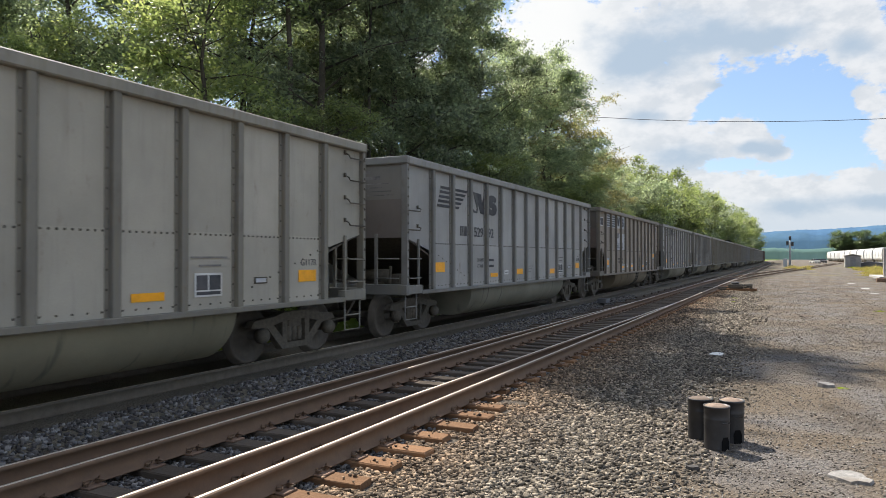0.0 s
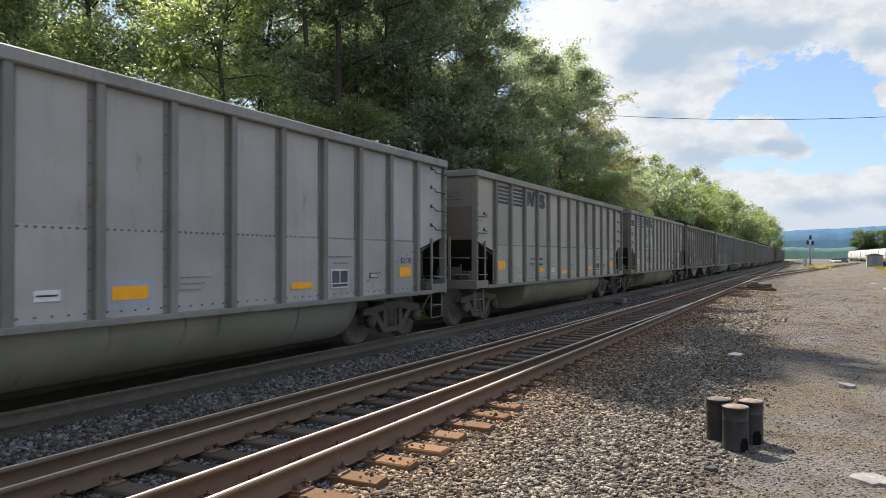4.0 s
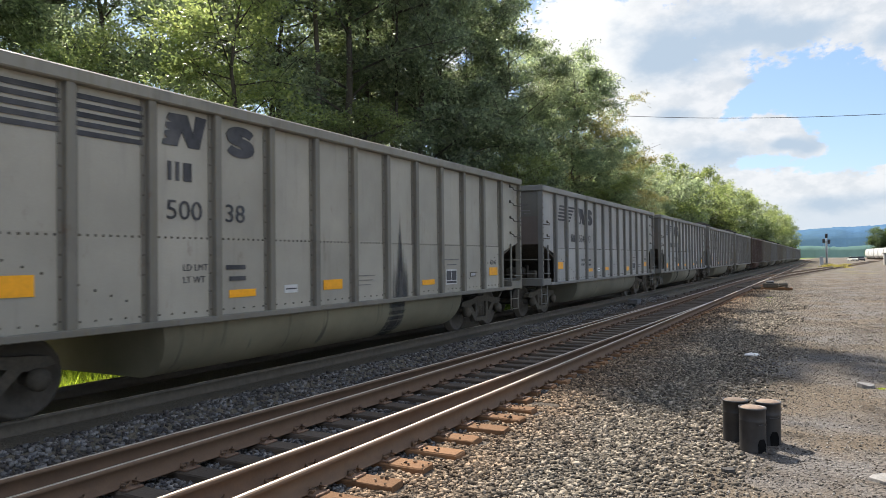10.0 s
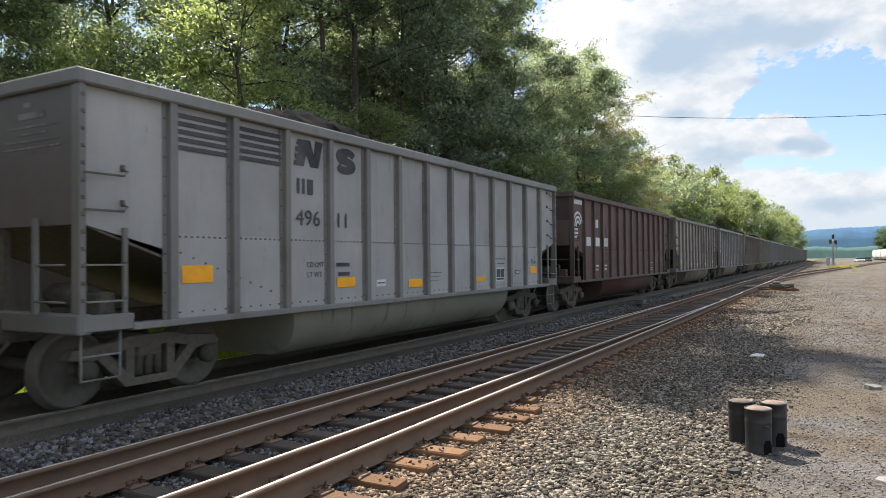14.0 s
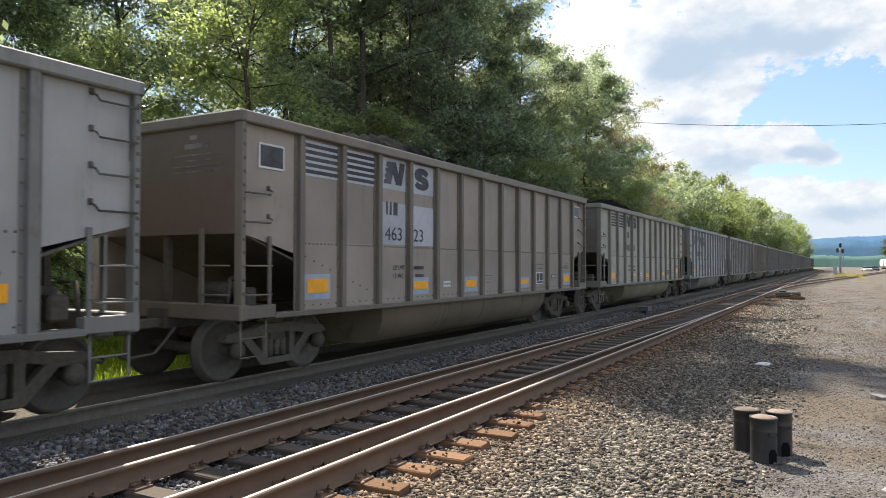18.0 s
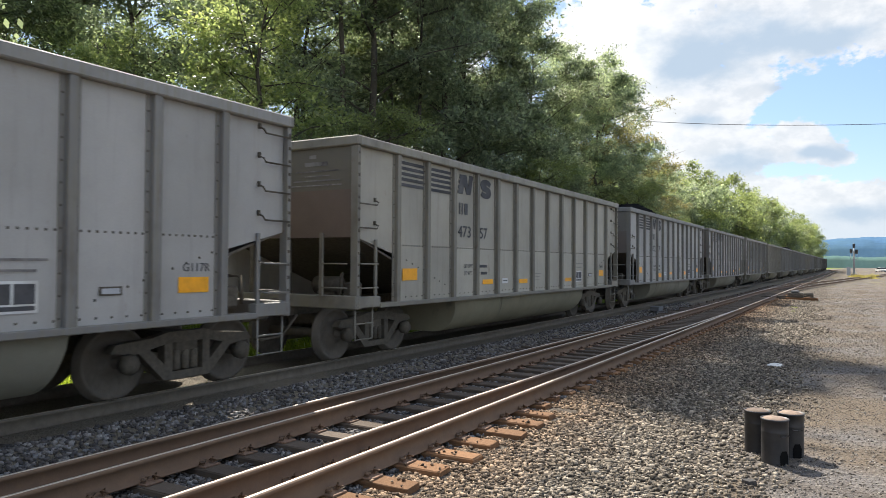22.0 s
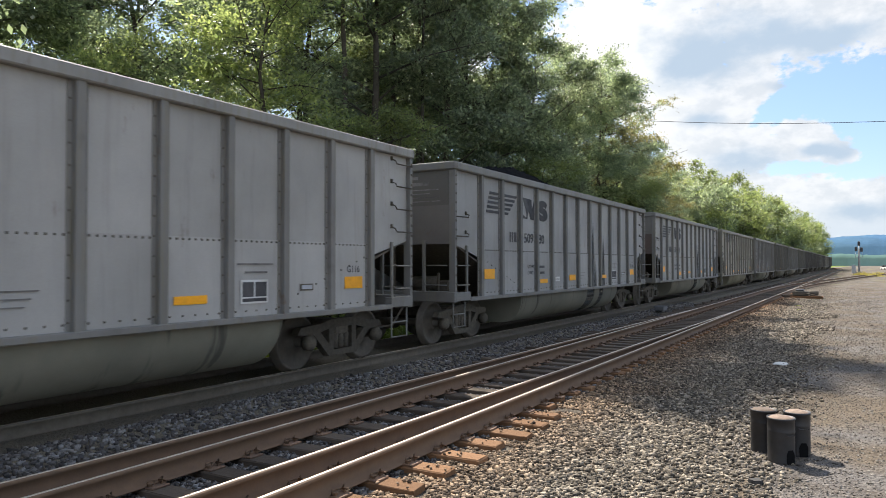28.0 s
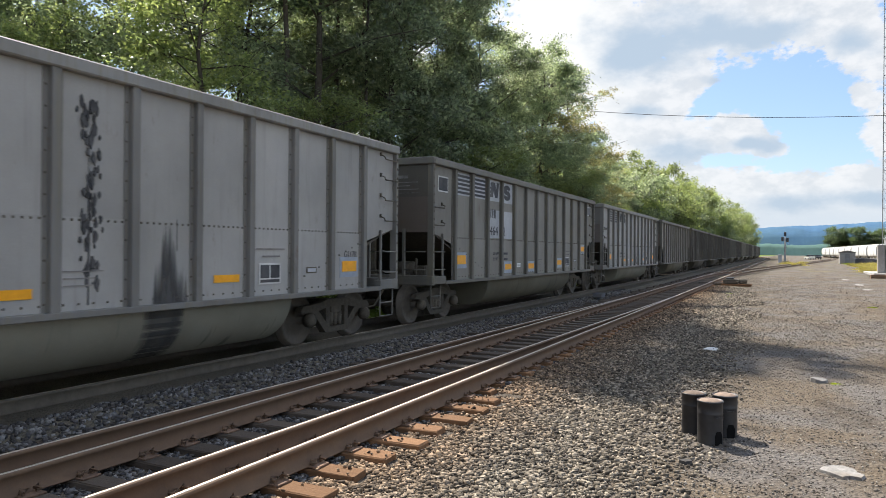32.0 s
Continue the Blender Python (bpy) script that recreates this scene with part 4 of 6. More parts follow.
def ground_material():
    s = Nodes("gravel_and_dirt", 0.95, spec=0.2)
    x, y = s.axis(0), s.axis(1)
    warp = s.math("MULTIPLY", s.math("SUBTRACT", s.noise(0.45, 4, 0.6), 0.5), 3.0)
    u = s.math("ADD", x, warp)
    fine = s.cells(26.0)
    stone = s.ramp(fine, (0.0, (0.05, 0.04, 0.031)), (0.5, (0.085, 0.069, 0.053)), (1.0, (0.17, 0.143, 0.113)))
    pebble = s.mix(0.55, s.ramp(s.cells(55.0), (0.0, (0.16, 0.135, 0.105)), (0.6, (0.30, 0.26, 0.21)), (1.0, (0.46, 0.42, 0.36))), (0.235, 0.195, 0.15))
    grey = s.mix(0.35, s.ramp(s.cells(70.0), (0.0, (0.15, 0.15, 0.16)), (1.0, (0.42, 0.41, 0.41))), (0.27, 0.265, 0.27))
    patches = s.noise(0.5, 5, 0.62)
    yard = s.mix(s.ramp(patches, (0.42, 0.0), (0.58, 1.0)), pebble, grey)
    yard = s.mix(s.math("MULTIPLY", s.ramp(s.noise(1.3, 5, 0.7), (0.56, 0.0), (0.72, 1.0)), 0.5), yard, (0.12, 0.10, 0.08))
    ruts = s.noise(0.9, 5, 0.65, s.scaled(1.4, 0.6, 1))
    yard = s.mix(s.math("MULTIPLY", s.ramp(ruts, (0.5, 0.0), (0.64, 1.0)), 0.55), yard, (0.095, 0.078, 0.06))
    yard = s.mix(s.math("MULTIPLY", s.ramp(s.noise(14.0, 3, 0.8), (0.55, 0.0), (0.68, 1.0)), 0.6), yard, (0.07, 0.058, 0.048))
    yard = s.mix(1.0, yard, (0.53, 0.49, 0.445), "MULTIPLY")
    c = s.mix(s.ramp(s.math("ADD", s.math("MULTIPLY", u, 0.4), 0.75), (0.0, 0.0), (0.3, 1.0)), stone, yard)
    far_weed = s.math("MULTIPLY", s.ramp(s.noise(0.16, 4, 0.7), (0.56, 0.0), (0.66, 1.0)), s.ramp(s.math("MULTIPLY", y, 0.01), (0.6, 0.0), (1.0, 1.0)))
    grassy = s.mix(s.noise(9, 4, 0.7), (0.07, 0.12, 0.01), (0.17, 0.21, 0.025))
    c = s.mix(s.math("MULTIPLY", far_weed, 0.6), c, (0.24, 0.24, 0.09))
    sooty = s.math("MULTIPLY", s.math("LESS_THAN", s.math("ADD", x, s.math("MULTIPLY", warp, 0.05)), -6.8), 0.8)
    c = s.mix(sooty, c, s.mix(s.noise(5, 4, 0.7), (0.105, 0.093, 0.072), (0.2, 0.175, 0.135)))
    left = s.math("LESS_THAN", s.math("ADD", x, s.math("MULTIPLY", warp, 0.25)), -11.3)
    c = s.mix(left, c, grassy)
    right = s.math("GREATER_THAN", s.math("ADD", x, s.math("MULTIPLY", warp, 4.0)), 75.0)
    c = s.mix(right, c, grassy)
    s.color(c)
    s.bump(s.math("ADD", s.cells(26.0, out="Distance"), s.math("MULTIPLY", s.cells(60.0, out="Distance"), 0.5)), 0.8, 0.03)
    return s.m


def make_ground():
    xs = sorted({*[p for p, _ in PROFILE], *np.arange(-14, 12.01, 0.2).round(2), *np.arange(-60, 60.1, 4).round(2), *range(-900, 901, 60)})
    ys = sorted({*np.arange(-4, 30.01, 0.25).round(2), *np.arange(30, 120.1, 1.5).round(2), *range(120, 480, 10), *range(-150, 0, 25), *range(480, 3200, 160)})
    vs = [(x - bend(y), y, ground_z(x - bend(y), y)) for y in ys for x in xs]
    w = len(xs)
    q = [(j * w + i, j * w + i + 1, (j + 1) * w + i + 1, (j + 1) * w + i) for j in range(len(ys) - 1) for i in range(w - 1)]
    tagged(new("ground", bulk("ground", vs, q, ground_material(), True)), "grey gravel and brown dirt yard beside the railway", "ground", kind="structure")


make_ground()


# loose stones
def stone_material(name, a, b, c, rusty=0.0):
    s = Nodes(name, 0.9, spec=0.25)
    n = s.t.nodes.new("ShaderNodeNewGeometry")
    col = s.ramp(n.outputs["Random Per Island"], (0.0, a), (0.55, b), (1.0, c))
    if rusty:          # rust washed off the rails, strongest beside the ties
        near = s.ramp(s.math("ADD", s.math("MULTIPLY", s.math("ADD", s.axis(0), 3.5), 0.6), s.math("MULTIPLY", s.math("SUBTRACT", s.noise(1.1, 3, 0.6), 0.5), 0.9)), (0.1, 1.0), (0.75, 0.0))
        col = s.mix(s.math("MULTIPLY", near, rusty), col, s.mix(1.0, col, (1.05, 0.74, 0.50), "MULTIPLY"))
    s.color(s.mix(1.0, col, s.ramp(s.noise(60, 3, 0.6), (0.3, 0.75), (0.7, 1.15)), "MULTIPLY"))
    return s.m


def octa():
    return np.array([(1, 0, 0), (-1, 0, 0), (0, 1, 0), (0, -1, 0), (0, 0, 1), (0, 0, -1.0)]), np.array([(0, 2, 4), (2, 1, 4), (1, 3, 4), (3, 0, 4), (2, 0, 5), (1, 2, 5), (3, 1, 5), (0, 3, 5)])


def chips():
    """A broken block of eight corners."""
    v = np.array([(x, y, z) for x in (-0.56, 0.56) for y in (-0.56, 0.56) for z in (-0.56, 0.56)])
    f = [(0, 1, 3), (0, 3, 2), (4, 6, 7), (4, 7, 5), (0, 4, 5), (0, 5, 1), (2, 3, 7), (2, 7, 6), (0, 2, 6), (0, 6, 4), (1, 5, 7), (1, 7, 3)]
    return v, np.array(f)


def stones(name, spots, sizes, material, label, sink=0.3, cheap=False):
    """Angular broken stones at the spots, in one mesh."""
    rng = np.random.default_rng(len(spots))
    v, f = octa() if cheap else chips()
    n = len(spots)
    shape_ = v[None] * rng.uniform(0.55, 1.35, (n, len(v), 1))
    shape_ *= np.stack([rng.uniform(0.8, 1.35, n), rng.uniform(0.65, 1.05, n), rng.uniform(0.5, 0.95, n)], 1)[:, None]
    a, b = rng.uniform(0, 2 * np.pi, n), rng.normal(0, 0.45, n)
    ca, sa, cb, sb = np.cos(a), np.sin(a), np.cos(b), np.sin(b)
    x, y, z = shape_[..., 0], shape_[..., 1], shape_[..., 2]
    y, z = y * cb[:, None] - z * sb[:, None], y * sb[:, None] + z * cb[:, None]
    x, y = x * ca[:, None] - y * sa[:, None], x * sa[:, None] + y * ca[:, None]
    p = np.stack([x, y, z], -1) * np.asarray(sizes)[:, None, None]
    p += np.asarray(spots)[:, None]
    p[..., 2] += (np.asarray(sizes) * (0.5 - sink))[:, None]
    faces = (f[None] + (np.arange(n) * len(v))[:, None, None]).reshape(-1, 3)
    return tagged(new(name, bulk(name, p.reshape(-1, 3), faces, material)), label, "gravel", kind="stuff")


BALLAST = stone_material("broken_ballast_stone", (0.040, 0.034, 0.027), (0.152, 0.128, 0.098), (0.375, 0.32, 0.25), 0.6)
DARK_BALLAST = stone_material("dusty_ballast_stone", (0.05, 0.045, 0.042), (0.12, 0.11, 0.105), (0.27, 0.26, 0.25))
GRIT = stone_material("yard_gravel", (0.058, 0.049, 0.041), (0.137, 0.121, 0.101), (0.36, 0.328, 0.286))
PALE_GRIT = stone_material("pale_gravel", (0.083, 0.070, 0.056), (0.19, 0.165, 0.134), (0.385, 0.345, 0.285))


def scatter(n, x0, x1, y0, y1, seed, power=1.0, keep=None):
    rng = np.random.default_rng(seed)
    pts = []
    for u, w in rng.random((n, 2)):
        x, y = x0 + (x1 - x0) * u, y0 + (y1 - y0) * w ** power
        if keep is None or keep(x, y, rng.random()):
            pts.append((x, y, ground_z(x, y)))
    return pts


def shoulder(x, y, r):
    """More stones near the ties, fewer out in the yard."""
    return r < np.interp(x, [-3.3, -2.0, -1.3, -0.4], [1.0, 1.0, 0.5, 0.0])


def between_ties(x, y, r):
    """Clear of the ties' tops."""
    k = (y - 2.36) / 0.55
    return abs(k - round(k)) * 0.55 > 0.13 or y > 75


def beside_ties(x, y, r):
    return shoulder(x, y, r) and (x > -3.17 or between_ties(x, y, r) or y > 9.4 + 2.5 * noise.noise((x, y, 0)))


def lay_stones():
    rng = np.random.default_rng(3)
    p = [(x, y, -0.19) for x, y, z in scatter(130, -3.68, -3.22, 3.6, 9.2, 10) if not between_ties(x, y, 0)]
    stones("ballast_on_ties", p, rng.triangular(0.010, 0.018, 0.036, len(p)), BALLAST, "loose ballast stones lying on the tie ends", cheap=True)
    p = scatter(66000, -3.6, -0.4, 3.6, 20, 11, 1.5, beside_ties)
    stones("ballast_shoulder", p, rng.triangular(0.010, 0.018, 0.044, len(p)), BALLAST, "grey broken ballast stones heaped beside the ties")
    p = scatter(14000, -3.6, -0.6, 20, 48, 12, 1.2, lambda x, y, r: x + 1.9 + 1.6 * noise.noise((x * 0.4, y * 0.25, 7)) < 0.9 * r)
    stones("ballast_shoulder", p, rng.uniform(0.03, 0.05, len(p)), BALLAST, "grey broken ballast stones heaped beside the ties")
    p = scatter(9000, -3.4, -1.2, -9, 3.6, 18, 1.0, shoulder)
    stones("ballast_shoulder", p, rng.triangular(0.012, 0.021, 0.052, len(p)), BALLAST, "grey broken ballast stones heaped beside the ties", cheap=True)
    p = scatter(6000, -6.0, -3.4, -9, 2.5, 19, 1.0, between_ties)
    stones("ballast_between_rails", p, rng.uniform(0.022, 0.04, len(p)), DARK_BALLAST, "dusty dark ballast stones between the rails", cheap=True)
    p = scatter(20000, -6.0, -3.6, 2.5, 24, 13, 1.5, between_ties)
    stones("ballast_between_rails", p, rng.uniform(0.022, 0.04, len(p)), DARK_BALLAST, "dusty dark ballast stones between the rails")
    p = scatter(15000, -7.3, -5.7, 3.0, 36, 14, 1.5)
    stones("ballast_between_tracks", p, rng.uniform(0.025, 0.045, len(p)), DARK_BALLAST, "blue-grey ballast stones between the two tracks")
    p = scatter(70000, -1.9, 5.0, 4.5, 24, 15, 1.7)
    stones("yard_gravel", p, rng.triangular(0.005, 0.007, 0.017, len(p)), GRIT, "loose brown and grey gravel on packed dirt", cheap=True)
    p = scatter(20000, -2.9, 4.4, 15, 70, 20, 1.2, lambda x, y, r: r < np.interp(x, [-2.9, -0.6, 4.4], [1.0, 0.75, 0.1]) * np.interp(y, [15, 38, 70], [0.8, 1.0, 0.0]))
    stones("coarse_gravel", p, rng.triangular(0.010, 0.016, 0.04, len(p)), PALE_GRIT, "coarse tan gravel spread beside the track", cheap=True)
    p = scatter(2200, -1.6, 7.0, 8, 50, 17, 1.5)
    stones("yard_gravel", p, rng.triangular(0.006, 0.010, 0.022, len(p)), DARK_BALLAST, "dark cinders scattered on packed dirt", cheap=True)
    p = scatter(1100, -1.9, 6.0, 5, 45, 16, 1.4)
    stones("yard_gravel", p, rng.triangular(0.010, 0.014, 0.034, len(p)), GRIT, "scattered larger stones on packed dirt")


lay_stones()

# ---- tracks ----
def rail_steel():
    s = Nodes("rusty_rail_steel", 0.8, 0.0, 0.3)
    c = s.mix(s.noise(7, 4, 0.65), (0.125, 0.078, 0.048), (0.215, 0.132, 0.078))
    return s.color(s.mix(s.math("MULTIPLY", s.noise(40, 3, 0.7), 0.4), c, (0.08, 0.06, 0.05))).bump(s.noise(60, 3), 0.2, 0.005).m


def polished():
    s = Nodes("polished_rail_head", 0.45, 1.0)
    c = s.mix(s.noise(6, 3, 0.6, s.scaled(4, 0.2, 1)), (0.52, 0.45, 0.37), (0.66, 0.58, 0.49))
    return s.color(c).rough(s.ramp(s.noise(3, 3, 0.5, s.scaled(6, 0.3, 1)), (0.3, 0.38), (0.7, 0.55))).m


RUST_RAIL, SHINE = rail_steel(), polished()
SOOTY_RAIL = plain("dust_covered_rail", (0.1, 0.085, 0.066), 0.9, grain=9, vary=0.2)


def tie_wood():
    """Grimy between the rails, rust-orange at the open ends."""
    s = Nodes("weathered_tie_wood", 0.92, spec=0.2)
    grain = s.noise(14, 5, 0.7, s.scaled(0.35, 4, 2))
    end = s.ramp(s.math("ADD", s.math("ADD", s.axis(0), 0.62), s.math("MULTIPLY", s.noise(6, 3), 0.12)), (0.04, 0.0), (0.12, 1.0))
    grime = s.mix(grain, (0.07, 0.056, 0.044), (0.135, 0.105, 0.08))
    rust = s.mix(grain, (0.10, 0.058, 0.035), (0.30, 0.16, 0.078))
    c = s.mix(end, grime, rust)
    c = s.mix(1.0, c, s.ramp(s.info.outputs["Random"], (0.0, 0.75), (1.0, 1.2)), "MULTIPLY")
    return s.color(c).bump(grain, 0.6, 0.012).m


TIE_WOOD = tie_wood()
SOOTY_TIE = plain("dust_covered_tie_wood", (0.11, 0.095, 0.074), 0.95, grain=9, vary=0.3)
PLATE = plain("rusty_tie_plate", (0.19, 0.115, 0.075), 0.85, grain=20, vary=0.3)
FOOT = [(-0.076, -0.186), (0.076, -0.186), (0.076, -0.176), (0.014, -0.160), (0.010, -0.05), (0.036, -0.036), (0.036, -0.012), (0.026, -0.0035), (-0.026, -0.0035), (-0.036, -0.012), (-0.036, -0.036), (-0.010, -0.05), (-0.014, -0.160), (-0.076, -0.176)]
HEAD = [(0.016, -0.006), (0.016, -0.0012), (0.0, 0.0), (-0.016, -0.0012), (-0.016, -0.006)]


def sweep(outline, path):
    """Verts and quads of an outline (across, up) carried along a path of (x, y)."""
    vs, k = [], len(outline)
    for x, y in path:
        vs += [(x + a, y, b) for a, b in outline]
    q = [(i * k + j, i * k + (j + 1) % k, (i + 1) * k + (j + 1) % k, (i + 1) * k + j) for i in range(len(path) - 1) for j in range(k)]
    return vs, q


def rail(track, path, label=""):
    ob = new("rail", bulk("rail", *sweep(FOOT, path), SOOTY_RAIL if label.startswith("coal") else RUST_RAIL))
    ob.parent = track
    if label:
        tagged(ob, label)
    head = new("rail_head", bulk("rail_head", *sweep(HEAD, path), SHINE, True))
    head.parent = ob
    tagged(head, "bright worn running surface")


MID, HALF = -4.54, 0.752            # the middle of the near track, half the way between rail heads
YS = [*range(-16, 60, 2), *range(60, 420, 10)]


def straight(x):
    return [(x - bend(y), y) for y in YS]


def closing(x):
    """A closure rail that meets the straight one at the switch points and leaves it by one in fifty."""
    return [(x - 0.02 * (28.6 - y), y) for y in range(-16, 29, 2)] + [(x - 0.004, 28.5)]


def branching(x):
    """A rail of the track that leaves to the right far off."""
    ys = [*np.arange(48, 78, 3), *range(78, 260, 8)]
    return [(x + ((y - 48) ** 2 / 600 if y < 78 else 1.5 + 0.1 * (y - 78)), y) for y in ys]


def tie_mesh(w):
    bm = bx(bmesh.new(), -w, 0, -0.115, 0.115, -0.16, 0.0, 0.012)
    for v in bm.verts:
        v.co += Vector((random.uniform(-0.012, 0.012), random.uniform(-0.006, 0.006), random.uniform(-0.006, 0.004)))
    return mesh_of("tie", bm, TIE_WOOD)


def plate_mesh():
    bm = bx(bmesh.new(), -0.17, 0.17, -0.09, 0.09, -0.196, -0.178, 0.004)
    return mesh_of("tie_plate", bm, PLATE)


def spike_mesh():
    bm = bmesh.new()
    for x in (-0.105, 0.105):
        for y in (-0.06, 0.055):
            bx(bm, x - 0.012, x + 0.012, y - 0.012, y + 0.012, -0.19, -0.15)
            bx(bm, x - 0.022 - 0.012 * (x > 0), x + 0.022 + 0.012 * (x < 0), y - 0.018, y + 0.018, -0.16, -0.146, 0.004)
    for s in (-1, 1):
        rod(bm, [(0.085, s * 0.075, -0.17), (0.085, s * 0.075, -0.13), (0.11, s * 0.02, -0.135), (0.14, s * 0.075, -0.15)], 0.009, 5)
    return mesh_of("spike", bm, RUST_RAIL)


def make_tracks():
    near = tagged(new("railway_track"), "switch track with rusty rails, bright heads and wooden ties", "railway track", kind="structure")
    rail(near, straight(MID + HALF)), rail(near, straight(MID - HALF))
    rail(near, closing(MID + HALF), "closure rail of the switch"), rail(near, closing(MID - HALF), "closure rail of the switch")
    rail(near, branching(MID + HALF)), rail(near, branching(MID - HALF))
    rng = random.Random(5)
    ties, plate, spike = [tie_mesh(2.75 + 0.1 * k) for k in range(4)], plate_mesh(), spike_mesh()
    y, k = 2.36 - 20 * 0.55, 0
    while y < 75:
        ob = new("tie", ties[k % 4])
        ob.parent = near
        ob.location, ob.rotation_euler = ((-3.21 if y < 8.8 else -3.56) + rng.uniform(-0.07, 0.05), y + rng.uniform(-0.015, 0.015), -0.196), (0, 0, rng.uniform(-0.03, 0.03))
        if 2 < y < 40:
            gap = max(0.0, 0.02 * (28.6 - y))
            xs = [MID + HALF, MID - HALF] + ([MID + HALF - gap, MID - HALF - gap] if gap > 0.34 else [])
            for x in xs:
                for name, me in (("tie_plate", plate), ("spike", spike)):
                    o = new(name, me)
                    o.parent = ob
                    o.location, o.rotation_euler = (x - ob.location.x, 0, 0.196), (0, 0, 0)
        y += 0.55
        k += 1
    far = tagged(new("main_track"), "main line track of dark rails under the coal train", "railway track", kind="structure")
    rail(far, straight(-8.6 + HALF), "coal-dusted dark rail"), rail(far, straight(-8.6 - HALF), "coal-dusted dark rail")
    sooty = mesh_of("tie", bx(bmesh.new(), -9.9, -7.3, -0.115, 0.115, -0.34, -0.19, 0.01), SOOTY_TIE)
    for k in range(96):
        ob = new("tie", sooty)
        ob.parent, ob.location = far, (0, -7.0 + 0.53 * k, 0)


make_tracks()

# ---- trees ----
def leaf_material(name, a, b, c):
    s = Nodes(name, 0.4, spec=0.6)
    n = s.t.nodes.new("ShaderNodeNewGeometry")
    col = s.ramp(n.outputs["Random Per Island"], (0.0, a), (0.6, b), (1.0, c))
    col = s.mix(1.0, col, s.ramp(s.info.outputs["Random"], (0.0, 0.8), (1.0, 1.2)), "MULTIPLY")
    s.color(col)
    glow, both = s.t.nodes.new("ShaderNodeBsdfTranslucent"), s.t.nodes.new("ShaderNodeMixShader")
    s.link(s.mix(1.0, col, (2.5, 2.65, 1.85), "MULTIPLY"), glow.inputs[0])
    both.inputs[0].default_value = 0.6
    out = s.t.nodes["Material Output"]
    s.link(s.b.outputs[0], both.inputs[1]), s.link(glow.outputs[0], both.inputs[2]), s.link(both.outputs[0], out.inputs[0])
    return s.m


LEAF = leaf_material("green_leaf", (0.078, 0.093, 0.068), (0.142, 0.162, 0.118), (0.255, 0.275, 0.205))
LEAF_LIGHT = leaf_material("yellow_green_leaf", (0.085, 0.105, 0.048), (0.145, 0.165, 0.075), (0.225, 0.235, 0.115))
LEAF_TAN = leaf_material("tan_green_leaf", (0.088, 0.083, 0.045), (0.18, 0.158, 0.086), (0.29, 0.24, 0.135))
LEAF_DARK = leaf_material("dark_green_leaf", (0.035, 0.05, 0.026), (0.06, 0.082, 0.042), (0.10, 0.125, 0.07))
BARK = plain("grey_brown_bark", (0.085, 0.07, 0.055), 0.95, grain=9, vary=0.4, bump=0.8)


def leaves(name, centres, spread, count, size, material, seed):
    """Many small leaves, two triangles each, in flat tilted sprays round the centres."""
    rng = np.random.default_rng(seed)
    centres = np.asarray(centres, float)
    m, n = len(centres), len(centres) * count
    tilt = rng.normal(0, 0.35, (m, 3)) + (0, 0, 1)
    tilt /= np.linalg.norm(tilt, axis=1)[:, None]
    off = rng.normal(0, 1, (m, count, 3)) * (np.asarray(spread) * rng.uniform(0.7, 1.35, (m, 1)))[:, None]
    off[..., 2] -= (off[..., 0] * tilt[:, None, 0] + off[..., 1] * tilt[:, None, 1]) + 0.12 * (off[..., 0] ** 2 + off[..., 1] ** 2) / spread[0]
    c = (centres[:, None] + off).reshape(-1, 3)
    up = np.repeat(tilt, count, 0) + rng.normal(0, 0.5, (n, 3))
    up /= np.linalg.norm(up, axis=1)[:, None]
    a = np.cross(up, rng.normal(0, 1, (n, 3)))
    a /= np.linalg.norm(a, axis=1)[:, None]
    b = np.cross(up, a)
    s = (size * rng.uniform(0.6, 1.35, n))[:, None]
    droop = up * s * 0.22
    v = np.stack([c - a * s, c + b * s * 0.52 - droop * 0.2, c + a * s - droop, c - b * s * 0.52 - droop * 0.2], 1).reshape(-1, 3)
    return bulk(name, v, np.arange(4 * n).reshape(-1, 4), material)


